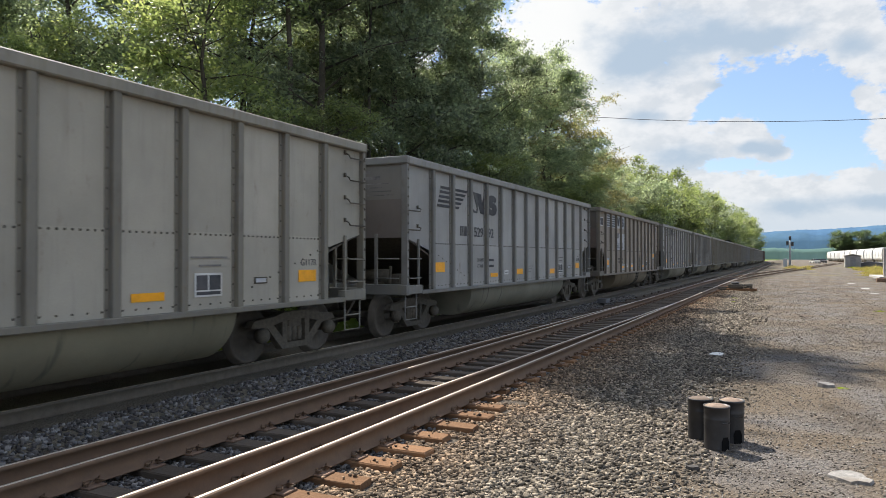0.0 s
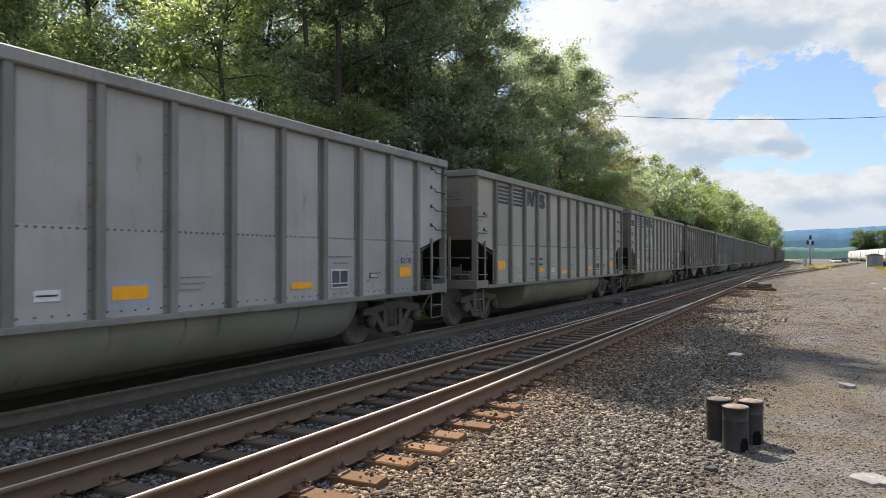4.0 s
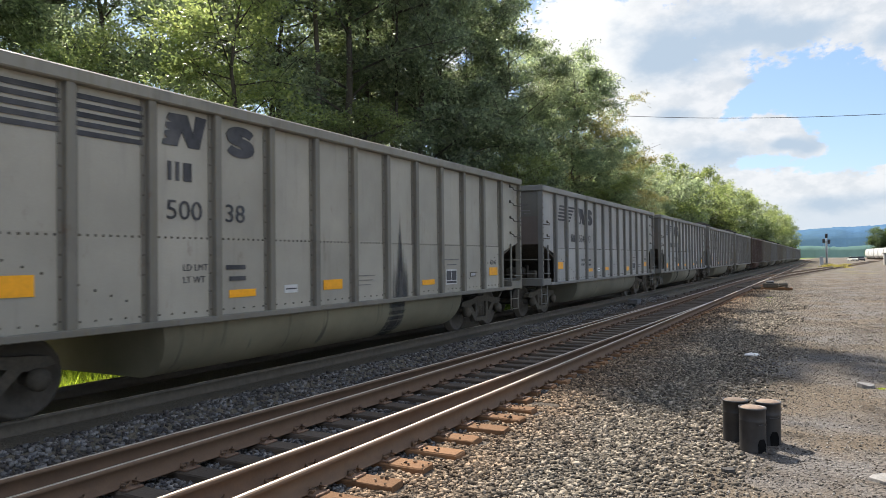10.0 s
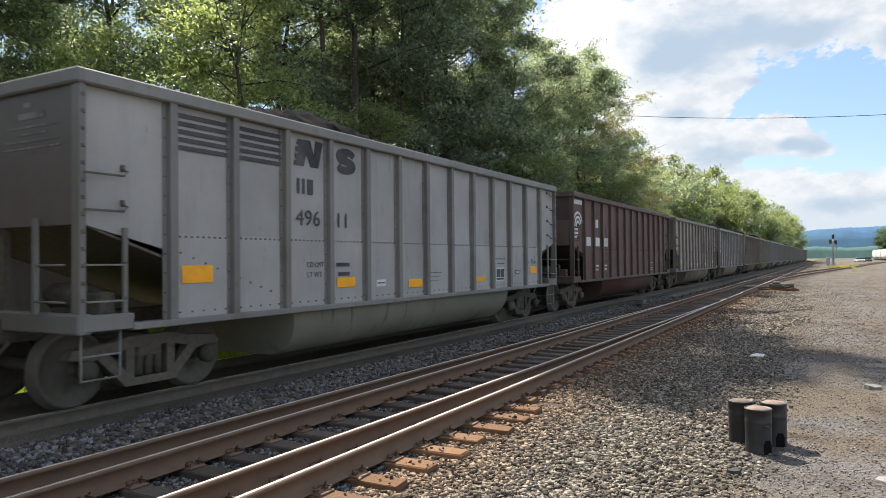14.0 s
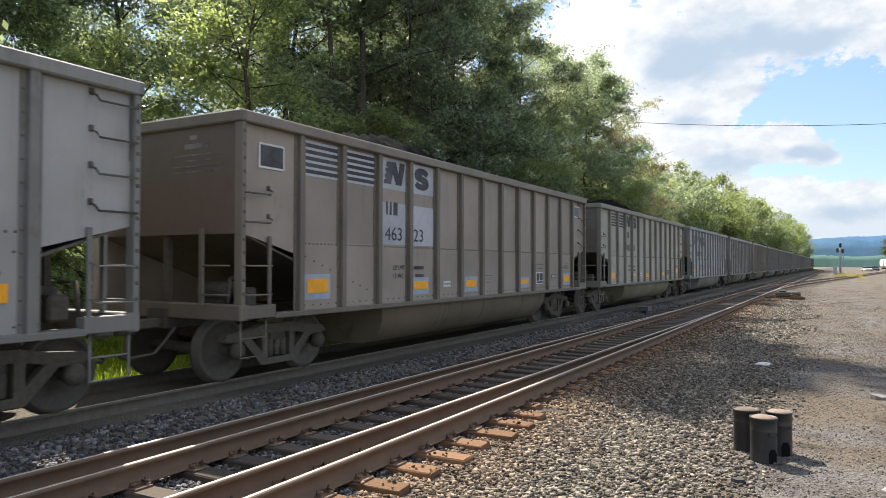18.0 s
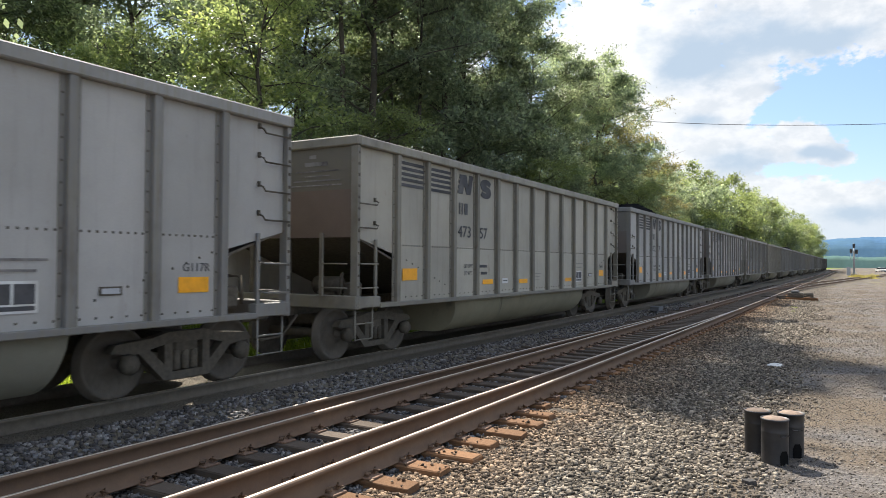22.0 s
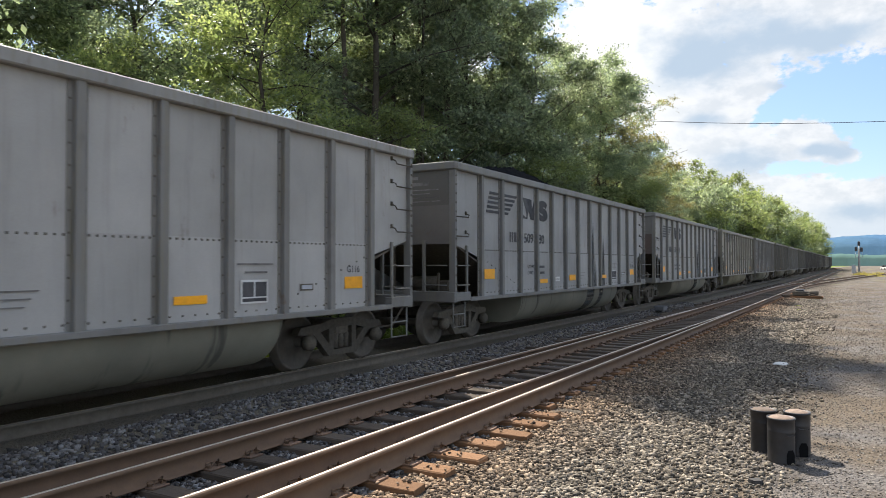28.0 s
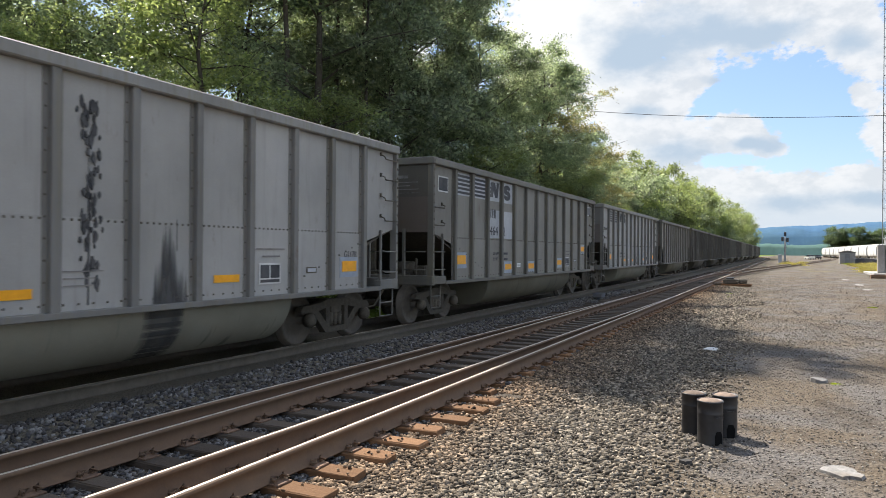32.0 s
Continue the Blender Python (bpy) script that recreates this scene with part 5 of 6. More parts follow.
def tree_parts(seed, height, radius, base, leaf_count, size, material, clumps=260, spread=(0.46, 0.46, 0.13)):
    """Trunk with limbs and boughs, and the crown's leaves in sprays along the boughs."""
    rng = random.Random(seed)
    bm = bmesh.new()
    lean = (rng.uniform(-0.8, 0.8), rng.uniform(-0.8, 0.8))
    r0 = height * 0.0125 + 0.03
    spine = [Vector((lean[0] * (k / 8) ** 1.5 + rng.uniform(-0.18, 0.18), lean[1] * (k / 8) ** 1.5 + rng.uniform(-0.18, 0.18), height * 0.93 * k / 8)) for k in range(9)]
    spine[0] = Vector((0, 0, -0.4))
    rod(bm, spine, r0, 8, 0.03)
    boughs = []
    for k in range(24):
        h = base + (height * 0.93 - base) * (k + rng.random()) / 24
        i = min(7, int(h / (height * 0.93) * 8))
        start = spine[i].lerp(spine[i + 1], min(1.0, max(0.0, h / (height * 0.93) * 8 - i)))
        u = (h - base) / (height - base)
        reach = radius * (0.25 + 1.0 * math.sin(math.pi * min(1.0, 0.2 + 0.72 * u)) ** 0.8) * rng.uniform(0.5, 1.2)
        a = k * 2.4 + rng.uniform(-0.6, 0.6)
        d = Vector((math.cos(a), math.sin(a), rng.uniform(0.1, 0.8)))
        mid = start + d * reach * 0.5 + Vector((0, 0, rng.uniform(-0.2, 0.3)))
        end = start + d * reach + Vector((0, 0, rng.uniform(-0.9, 0.2)))
        rod(bm, [start, mid, end], 0.016 + 0.2 * r0 * (1 - 0.7 * u), 5, 0.008)
        boughs.append((mid, end, reach * 0.5))
        for _ in range(4):
            root = start.lerp(end, rng.uniform(0.35, 0.85))
            e2 = root + Vector((rng.uniform(-1, 1), rng.uniform(-1, 1), rng.uniform(-0.25, 0.75))) * reach * 0.40
            rod(bm, [root, root.lerp(e2, 0.5) + Vector((0, 0, 0.08)), e2], 0.02, 4, 0.006)
            boughs.append((root, e2, (e2 - root).length))
    # the sprays gather on the boughs, each bough fuller or barer than the next
    weights = [length * rng.uniform(0.3, 1.6) for _, _, length in boughs]
    clump = []
    for a, e, _ in rng.choices(boughs, weights, k=clumps):
        p = a.lerp(e, 1.08 - 0.75 * rng.random() ** 1.6)
        clump.append((p.x + rng.gauss(0, 0.22), p.y + rng.gauss(0, 0.22), p.z + rng.gauss(0, 0.16)))
    return mesh_of("trunk", bm, BARK), leaves("crown", clump, spread, leaf_count, size, material, seed)


def plant(trunk, crown, x, y, turn, scale, label, name="tree", category="tree", wide=1.0):
    t = new(name)
    for nm, me in (("trunk", trunk), ("crown", crown)):
        ob = new(nm, me)
        ob.parent = t
    t.location, t.rotation_euler, t.scale = (x, y, ground_z(x, y)), (0, 0, turn), (scale * wide, scale * wide, scale)
    return tagged(t, label, category, "trees along the railway")


def make_trees():
    rng = random.Random(21)
    # tall ones beside the train, lesser ones farther on
    near = [tree_parts(s, 20, 5.2, 2.5, 80, 0.11, LEAF, 520) for s in (1, 2, 3)]
    high = tree_parts(12, 20, 5.0, 12.5, 80, 0.11, LEAF, 400)
    tan = tree_parts(11, 20, 5.2, 2.5, 60, 0.10, LEAF_TAN, 330)
    light = [tree_parts(s, 15, 4.2, 1.5, 70, 0.10, LEAF_LIGHT, 300) for s in (4, 5)]
    far = [tree_parts(s, 12, 4.6, 1.0, 55, 0.17, m, 300, (0.55, 0.55, 0.24)) for s, m in ((6, LEAF_LIGHT), (7, LEAF_LIGHT), (8, LEAF))]
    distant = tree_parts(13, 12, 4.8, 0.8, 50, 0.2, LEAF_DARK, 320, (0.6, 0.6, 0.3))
    bush = [tree_parts(s, 4.2, 2.3, 0.3, 50, 0.09, m, 130, (0.32, 0.32, 0.12)) for s, m in ((9, LEAF), (10, LEAF_LIGHT))]
    dark, pale = "tall broad-leaved tree with dense dark green crown", "young tree with thin sunlit yellow-green leaves"
    # the tallest stand together and shade the yard; a clearing before them leaves the grass beside the line in the sun
    for k, x, y, turn, s, wide in ((1, -18.62, 34.0, 1.04, 1.03, 0.85), (1, -18.09, 24.6, 0.99, 1.01, 0.94), (2, -19.39, 35.91, 0.53, 0.97, 0.98), (0, -18.33, 31.4, 5.11, 0.93, 0.88)):
        plant(*near[k], x, y, turn, s, dark, wide=wide)
    for x, y, turn, s, wide in ((-19.23, 30.21, 3.36, 1.17, 0.5), (-17.3, 27.4, 4.81, 1.01, 0.5), (-18.9, 23.8, 0.8, 1.04, 0.7), (-19.71, 28.51, 4.64, 1.11, 0.61)):
        plant(*high, x, y, turn, s, "tall broad-leaved tree, its crown high on a bare trunk", wide=wide)
    for _ in range(6):
        rng.random()
    spots = [(-16.0, 2.2, 0.72), (-23.0, 4.0, 0.8), (-30.5, 14.5, 0.85), (-28.0, 20.5, 0.85), (-22.0, 24.0, 0.82), (-31.0, 8.0, 0.8), (-34.5, 16.0, 0.95), (-33.0, 23.0, 0.92), (-37.0, 10.0, 1.0), (-38.0, 20.0, 1.05),
             (-19.5, 39.5, 0.86), (-24.0, 27.0, 0.85), (-24.0, 35.5, 0.85), (-17.0, 45.5, 0.68), (-21.0, 43.0, 0.80), (-27.0, 38.0, 0.9), (-17.4, 39.6, 0.80), (-29.0, 29.0, 0.8)]
    for k, (x, y, s) in enumerate(spots):
        plant(*near[k % 3], x, y, rng.uniform(0, 6.3), s, dark, wide=0.85 if y > 38 else min(1.0, 0.88 / s))
    for k, (x, y, s) in enumerate(((-16.4, 50.5, 0.85), (-19.0, 49.5, 0.88), (-16.0, 56.0, 0.78), (-18.6, 57.0, 0.80), (-15.6, 61.5, 0.60), (-17.8, 63.0, 0.62), (-15.2, 67.0, 0.48), (-17.4, 69.5, 0.50), (-15.4, 73.0, 0.42), (-17.0, 53.5, 0.82))):
        plant(*(tan if k in (2, 6, 9) else near[k % 3]), x, y, rng.uniform(0, 6.3), s, "broad-leaved tree with tan-tinged green crown" if k in (2, 6, 9) else dark, wide=0.9)
    for x, y, s in ((-16.7, 16.4, 0.74), (-24.5, 16.5, 0.62), (-15.4, 21.2, 0.5), (-14.2, 35.0, 0.5), (-22.5, 31.0, 0.8), (-13.8, 52.0, 0.55), (-13.6, 71.0, 0.45)):
        plant(*light[int(y * 10) % 2], x, y, rng.uniform(0, 6.3), s, pale)
    y = 76.0
    while y < 440:
        for dx in (0, 5.5, 11):
            x = -14.2 - bend(y) - dx + rng.uniform(-1.2, 0.8)
            k = rng.randrange(3)
            plant(*far[k], x, y + rng.uniform(-2, 2), rng.uniform(0, 6.3), rng.uniform(0.62, 0.84) * float(np.interp(y, (76, 95, 145, 280), (1.12, 1.28, 1.45, 1.6))), pale if k < 2 else "roadside tree with rounded green crown", wide=0.85)
        y += 5.2 if y < 160 else 9.0
    y = 14.0
    while y < 75:
        x = -13.4 + rng.uniform(-0.8, 0.5)
        t = plant(*bush[rng.randrange(2)], x, y, rng.uniform(0, 6.3), rng.uniform(0.5, 1.0), "leafy green shrub at the wood's edge", "shrub", "shrub")
        t["group"] = "shrubs along the railway"
        y += rng.uniform(1.6, 3.4)
    # low growth behind the sunny strip of grass
    for k in range(9):
        t = plant(*bush[k % 2], -17.2 + rng.uniform(-0.9, 0.6), -1.0 + 1.75 * k, rng.uniform(0, 6.3), rng.uniform(0.6, 0.8), "leafy green shrub at the wood's edge", "shrub", "shrub")
        t["group"] = "shrubs along the railway"
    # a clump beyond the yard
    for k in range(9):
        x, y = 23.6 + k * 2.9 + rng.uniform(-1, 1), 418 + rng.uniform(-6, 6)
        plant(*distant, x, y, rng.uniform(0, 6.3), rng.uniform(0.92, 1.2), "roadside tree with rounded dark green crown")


make_trees()

# ---- things in the yard ----
DRUM = plain("black_drum_paint", (0.022, 0.022, 0.024), 0.5, grain=12, vary=0.3, dirt=(0.10, 0.085, 0.07), dirty=0.3, spec=0.5)
HOLE = plain("opening_shade", (0.008, 0.008, 0.008), 0.95, vary=0.1, dirty=0.1, dirt=(0.02, 0.018, 0.015), spec=0.1)
DRUM_LID = plain("rusty_drum_lid", (0.20, 0.142, 0.105), 0.8, grain=14, vary=0.35)
CONCRETE = plain("pale_concrete", (0.36, 0.35, 0.33), 0.9, grain=12, vary=0.2, dirty=0.2)
GALV = plain("galvanised_sheet", (0.42, 0.44, 0.46), 0.5, 0.3, grain=3, vary=0.15)
WHITE = plain("chalky_white_paint", (0.60, 0.60, 0.58), 0.7, grain=0.6, vary=0.08, dirt=(0.36, 0.32, 0.27), dirty=0.4)
GLASS_DARK = plain("dark_window_glass", (0.02, 0.025, 0.03), 0.1, grain=5, vary=0.05, dirty=0.0, spec=0.7)
BOX_GREY = plain("dull_grey_box_paint", (0.13, 0.13, 0.135), 0.7, 0.1, 3, 0.15)
TIMBER = plain("brown_timber", (0.23, 0.14, 0.09), 0.9, grain=8, vary=0.3)


def drum(x, y, h, r, turn):
    d = new("steel_drum")
    z = ground_z(x, y) - 0.012
    part("shell", lathe(bmesh.new(), [(r * 0.96, 0), (r, 0.012), (r * 0.985, 0.03), (r * 0.985, h * 0.70), (r * 1.0, h * 0.715), (r * 1.0, h * 0.735), (r * 0.985, h * 0.75), (r * 0.985, h - 0.012), (r * 1.03, h - 0.01), (r * 1.03, h + 0.008), (r * 0.97, h + 0.008), (r * 0.95, h - 0.006)], 32), DRUM, d)
    part("lid", lathe(bmesh.new(), [(r * 0.955, h - 0.012), (r * 0.955, h - 0.002), (r * 0.72, h + 0.014), (r * 0.3, h + 0.02), (0.004, h + 0.021)], 28), DRUM_LID, d, "dusty rust-brown domed lid")
    bm = bmesh.new()
    rod(bm, [(r * 0.98, -0.05, h * 0.68), (r * 1.08, -0.05, h * 0.66), (r * 1.08, 0.05, h * 0.66), (r * 0.98, 0.05, h * 0.68)], 0.006, 5)
    part("lug", bm, DRUM, d)
    # a near-black plate on the shell paints the shade inside the opening
    bm = prism(bmesh.new(), [(-0.042, 0.004), (0.042, 0.004), (0.046, 0.1), (0.025, 0.15), (-0.025, 0.15), (-0.046, 0.1)], "x", r * 0.95, r * 1.005)
    part("cut_out", bm, HOLE, d, "near-black plate for a torch-cut opening at the foot")
    d.location, d.rotation_euler = (x, y, z), (0, 0, turn)
    return tagged(d, "black steel drum with a rusty lid on gravel", "drum", "drums standing together")


drum(-0.87, 8.15, 0.44, 0.126, 2.4)
drum(-0.67, 7.80, 0.445, 0.128, -0.75)
drum(-0.55, 8.16, 0.44, 0.126, -1.0)


def chunk(name, outline, x, y, h, material, label, category, tilt=0.0):
    """A flat broken piece lying on the ground."""
    bm = bmesh.new()
    prism(bm, outline, "z", -0.03, h)
    top = [v for v in bm.verts if v.co.z > 0]
    for v in top:
        v.co.x, v.co.y, v.co.z = v.co.x * 0.92, v.co.y * 0.92, v.co.z + noise.noise(v.co * 9) * h * 0.5
    ob = new(name, mesh_of(name, bm, material))
    ob.location, ob.rotation_euler = (x, y, ground_z(x, y)), (tilt, 0, 0)
    return tagged(ob, label, category)


def blob(n, rx, ry, seed):
    rng = random.Random(seed)
    return [(rx * math.cos(2 * math.pi * k / n) * rng.uniform(0.72, 1.1), ry * math.sin(2 * math.pi * k / n) * rng.uniform(0.72, 1.1)) for k in range(n)]


chunk("concrete_slab", [(-0.19, -0.04), (-0.15, 0.1), (-0.06, 0.17), (0.03, 0.21), (0.12, 0.15), (0.15, 0.05), (0.2, -0.02), (0.16, -0.14), (0.06, -0.12), (0.0, -0.19), (-0.1, -0.13)], 0.485, 7.28, 0.028, plain("broken_concrete", (0.25, 0.24, 0.225), 0.95, grain=16, vary=0.35, dirt=(0.17, 0.13, 0.09), dirty=0.7, bump=0.9), "broken pale concrete slab lying on gravel", "concrete slab")
chunk("white_litter", blob(7, 0.16, 0.2, 5), -1.30, 15.3, 0.03, WHITE, "crumpled white plastic litter on gravel", "litter", 0.05)
chunk("rock", blob(9, 0.15, 0.11, 8), 0.52, 12.2, 0.055, plain("grey_rock", (0.22, 0.21, 0.20), 0.95, grain=12, vary=0.3), "rough grey rock half sunk in dirt", "rock")
chunk("rock", blob(8, 0.07, 0.045, 9), -0.80, 6.87, 0.04, plain("dark_rock", (0.05, 0.047, 0.045), 0.95), "small dark rock on gravel", "rock")
chunk("concrete_pad", blob(8, 0.3, 0.9, 12), 4.3, 61.0, 0.02, CONCRETE, "worn pale concrete patch in the dirt", "concrete slab")
chunk("concrete_pad", blob(9, 0.33, 0.9, 14), 4.4, 51.6, 0.02, CONCRETE, "worn pale concrete patch in the dirt", "concrete slab")
chunk("concrete_pad", blob(9, 0.24, 0.5, 15), 4.2, 44.7, 0.02, CONCRETE, "worn pale concrete patch in the dirt", "concrete slab")


def switch_machine():
    m = new("switch_machine")
    for dy in (-0.28, 0.28):
        part("long_tie", bx(bmesh.new(), -1.4, 1.05, dy - 0.11, dy + 0.11, -0.02, 0.14, 0.01), TIE_WOOD, m)
    part("gear_box", bx(bmesh.new(), -0.5, 0.35, -0.30, 0.30, 0.14, 0.42, 0.05), STEEL_DARK, m)
    part("motor_cover", bx(bmesh.new(), -0.35, 0.10, -0.24, 0.24, 0.42, 0.54, 0.05), BOX_GREY, m, "grey domed motor cover")
    part("motor", lathe(bmesh.new(), [(0.10, 0.0), (0.15, 0.04), (0.15, 0.42), (0.08, 0.48)], 14, "x", (0.35, 0, 0.30)), STEEL_DARK, m)
    for dy in (-0.1, 0.12):
        part("throw_rod", rod(bmesh.new(), [(-1.9, dy, 0.16), (-0.45, dy, 0.18)], 0.035, 6), STEEL_DARK, m)
    part("hand_lever", rod(bmesh.new(), [(0.2, -0.34, 0.3), (1.0, -0.36, 0.12)], 0.03, 6), STEEL_DARK, m)
    m.location = (-2.7, 45.3, ground_z(-2.7, 45.3))
    tagged(m, "dark steel power switch machine on long ties", "switch machine")


switch_machine()


def junction_box(x, y):
    b = new("junction_box")
    part("post", bx(bmesh.new(), -0.05, 0.05, -0.05, 0.05, -0.1, 0.2), BOX_GREY, b)
    part("case", bx(bmesh.new(), -0.18, 0.18, -0.32, 0.32, 0.12, 0.28, 0.02), BOX_GREY, b)
    part("cover", bx(bmesh.new(), -0.20, 0.20, -0.34, 0.34, 0.28, 0.30, 0.01), BOX_GREY, b)
    b.location = (x, y, ground_z(x, y))
    tagged(b, "low grey metal junction box between the tracks", "junction box")


junction_box(-6.75, 28.6)


def signal(x, y):
    s = new("railway_signal")
    part("footing", bx(bmesh.new(), -0.5, 0.5, -0.5, 0.5, -0.1, 0.35, 0.03), CONCRETE, s)
    part("mast", rod(bmesh.new(), [(0, 0, 0.3), (0, 0, 6.5)], 0.1, 10), GALV, s)
    for x, z in ((0.0, 6.0), (-0.5, 4.95), (0.45, 4.8)):
        h = part("signal_head", bx(bmesh.new(), x - 0.24, x + 0.24, -0.28, -0.1, z - 0.45, z + 0.45, 0.08), BLACK_MARK, s, "black signal head with hooded lenses")
        for dz in (-0.25, 0.05, 0.3):
            part("hood", lathe(bmesh.new(), [(0.11, -0.52), (0.12, -0.28)], 12, "y", (x, 0, z + dz)), BLACK_MARK, h)
        part("bracket", bx(bmesh.new(), min(0, x), max(0, x) + 0.01, -0.1, 0.0, z - 0.04, z + 0.04), GALV, s)
    part("ladder", bx(bmesh.new(), -0.2, 0.2, 0.18, 0.22, 0.3, 5.0), GALV, s)
    part("platform", bx(bmesh.new(), -0.6, 0.6, -0.1, 0.7, 3.2, 3.26), GALV, s)
    for dx in (-0.58, 0.58):
        part("handrail", rod(bmesh.new(), [(dx, -0.1, 3.26), (dx, -0.1, 4.2), (dx, 0.7, 4.2), (dx, 0.7, 3.26)], 0.03, 5), GALV, s)
    part("relay_case", bx(bmesh.new(), -1.3, -0.6, -0.4, 0.4, 0.0, 1.7, 0.03), GALV, s)
    s.location = (x, y, ground_z(x, y))
    tagged(s, "three-headed black railway signal on a grey mast", "railway signal")


signal(0.35, 165.0)


def tower(x, y):
    """A guyed lattice mast: three legs with horizontal and slanting braces and a ladder."""
    t = new("lattice_tower")
    legs = [(0.5 * math.cos(a), 0.5 * math.sin(a)) for a in (radians(90), radians(210), radians(330))]
    for px, py in legs:
        part("leg", rod(bmesh.new(), [(px * 1.15, py * 1.15, 0), (px, py, 42)], 0.035, 6), GALV, t)
    for k in range(52):
        z = 0.6 + 0.8 * k
        bm = bmesh.new()
        for i in range(3):
            (ax, ay), (bx_, by) = legs[i], legs[(i + 1) % 3]
            rod(bm, [(ax, ay, z), (bx_, by, z)], 0.014, 4)
            rod(bm, [(ax, ay, z) if k % 2 else (bx_, by, z), (bx_, by, z + 0.8) if k % 2 else (ax, ay, z + 0.8)], 0.012, 4)
        part("brace", bm, GALV, t)
    for dx in (-0.16, 0.16):
        part("ladder_rail", rod(bmesh.new(), [(dx, -0.26, 0.4), (dx, -0.24, 41)], 0.016, 4), STEEL_DARK, t)
    bm = bmesh.new()
    for k in range(120):
        rod(bm, [(-0.16, -0.26, 0.6 + 0.33 * k), (0.16, -0.26, 0.6 + 0.33 * k)], 0.01, 4)
    tagged(part("ladder_rungs", bm, STEEL_DARK, t), kind="stuff")
    t.location = (x, y, 0.16)
    tagged(t, "tall galvanised lattice radio tower on a concrete pad", "radio tower")


def tower_yard():
    pad = new("raised_pad")
    part("slab", bx(bmesh.new(), 6.6, 14.0, 66.0, 74.0, -0.05, 0.16, 0.02), CONCRETE, pad)
    for k in range(3):
        part("timber", bx(bmesh.new(), 6.35, 14.0, 65.4 + 0.01 * k, 65.98, -0.35 + 0.14 * k, -0.22 + 0.14 * k, 0.02), TIMBER, pad, "weathered brown retaining timber")
    tagged(pad, "raised concrete pad edged with brown timbers", "concrete pad")
    tower(8.05, 69.6)
    c = new("equipment_cabinet")
    part("case", bx(bmesh.new(), 7.55, 8.45, 67.2, 68.2, 0.16, 2.95, 0.03), GALV, c)
    part("roof", prism(bmesh.new(), [(7.48, 2.95), (8.52, 2.95), (8.52, 3.02), (7.95, 3.22), (7.48, 3.02)], "y", 67.1, 68.3), GALV, c)
    part("door", bx(bmesh.new(), 7.62, 8.38, 67.17, 67.2, 0.3, 2.8, 0.01), GALV, c)
    part("door_handle", rod(bmesh.new(), [(7.7, 67.15, 1.4), (7.7, 67.15, 1.6)], 0.02, 5), STEEL_DARK, c)
    tagged(c, "tall grey galvanised equipment cabinet on a pad", "cabinet")
    p = new("equipment_cabinet")
    part("case", bx(bmesh.new(), 7.0, 7.5, 67.0, 67.6, 0.16, 2.42, 0.02), plain("brown_grey_metal", (0.30, 0.28, 0.26), 0.6, 0.1, 3, 0.15), p)
    part("cover", bx(bmesh.new(), 6.96, 7.54, 66.96, 67.64, 2.42, 2.48, 0.01), GALV, p)
    tagged(p, "narrow brown-grey equipment cabinet on a pad", "cabinet")


tower_yard()


def shed(x, y):
    s = new("track_shed")
    tan = plain("grey_shed_wall", (0.33, 0.32, 0.30), 0.85, grain=2, vary=0.15)
    part("wall", bx(bmesh.new(), -1.3, 1.3, -1.5, 1.5, -0.1, 2.2, 0.01), tan, s)
    part("roof", prism(bmesh.new(), [(-1.45, 2.2), (1.45, 2.2), (1.45, 2.28), (0.0, 2.62), (-1.45, 2.28)], "y", -1.65, 1.65), plain("dark_shed_roof", (0.16, 0.15, 0.14), 0.9), s)
    part("door", bx(bmesh.new(), -0.45, 0.45, -1.54, -1.5, 0.0, 2.0), plain("dark_shed_door", (0.2, 0.2, 0.2), 0.7), s)
    s.location = (x, y, ground_z(x, y))
    tagged(s, "small grey trackside shed with a low roof", "shed")


shed(11.3, 158.0)
chunk("gravel_heap", blob(12, 3.2, 2.6, 21), 15.4, 160.0, 1.1, plain("dark_gravel_pile", (0.13, 0.13, 0.135), 0.95, grain=3, vary=0.3, bump=1.0), "dark heap of gravel beside a shed", "gravel pile")


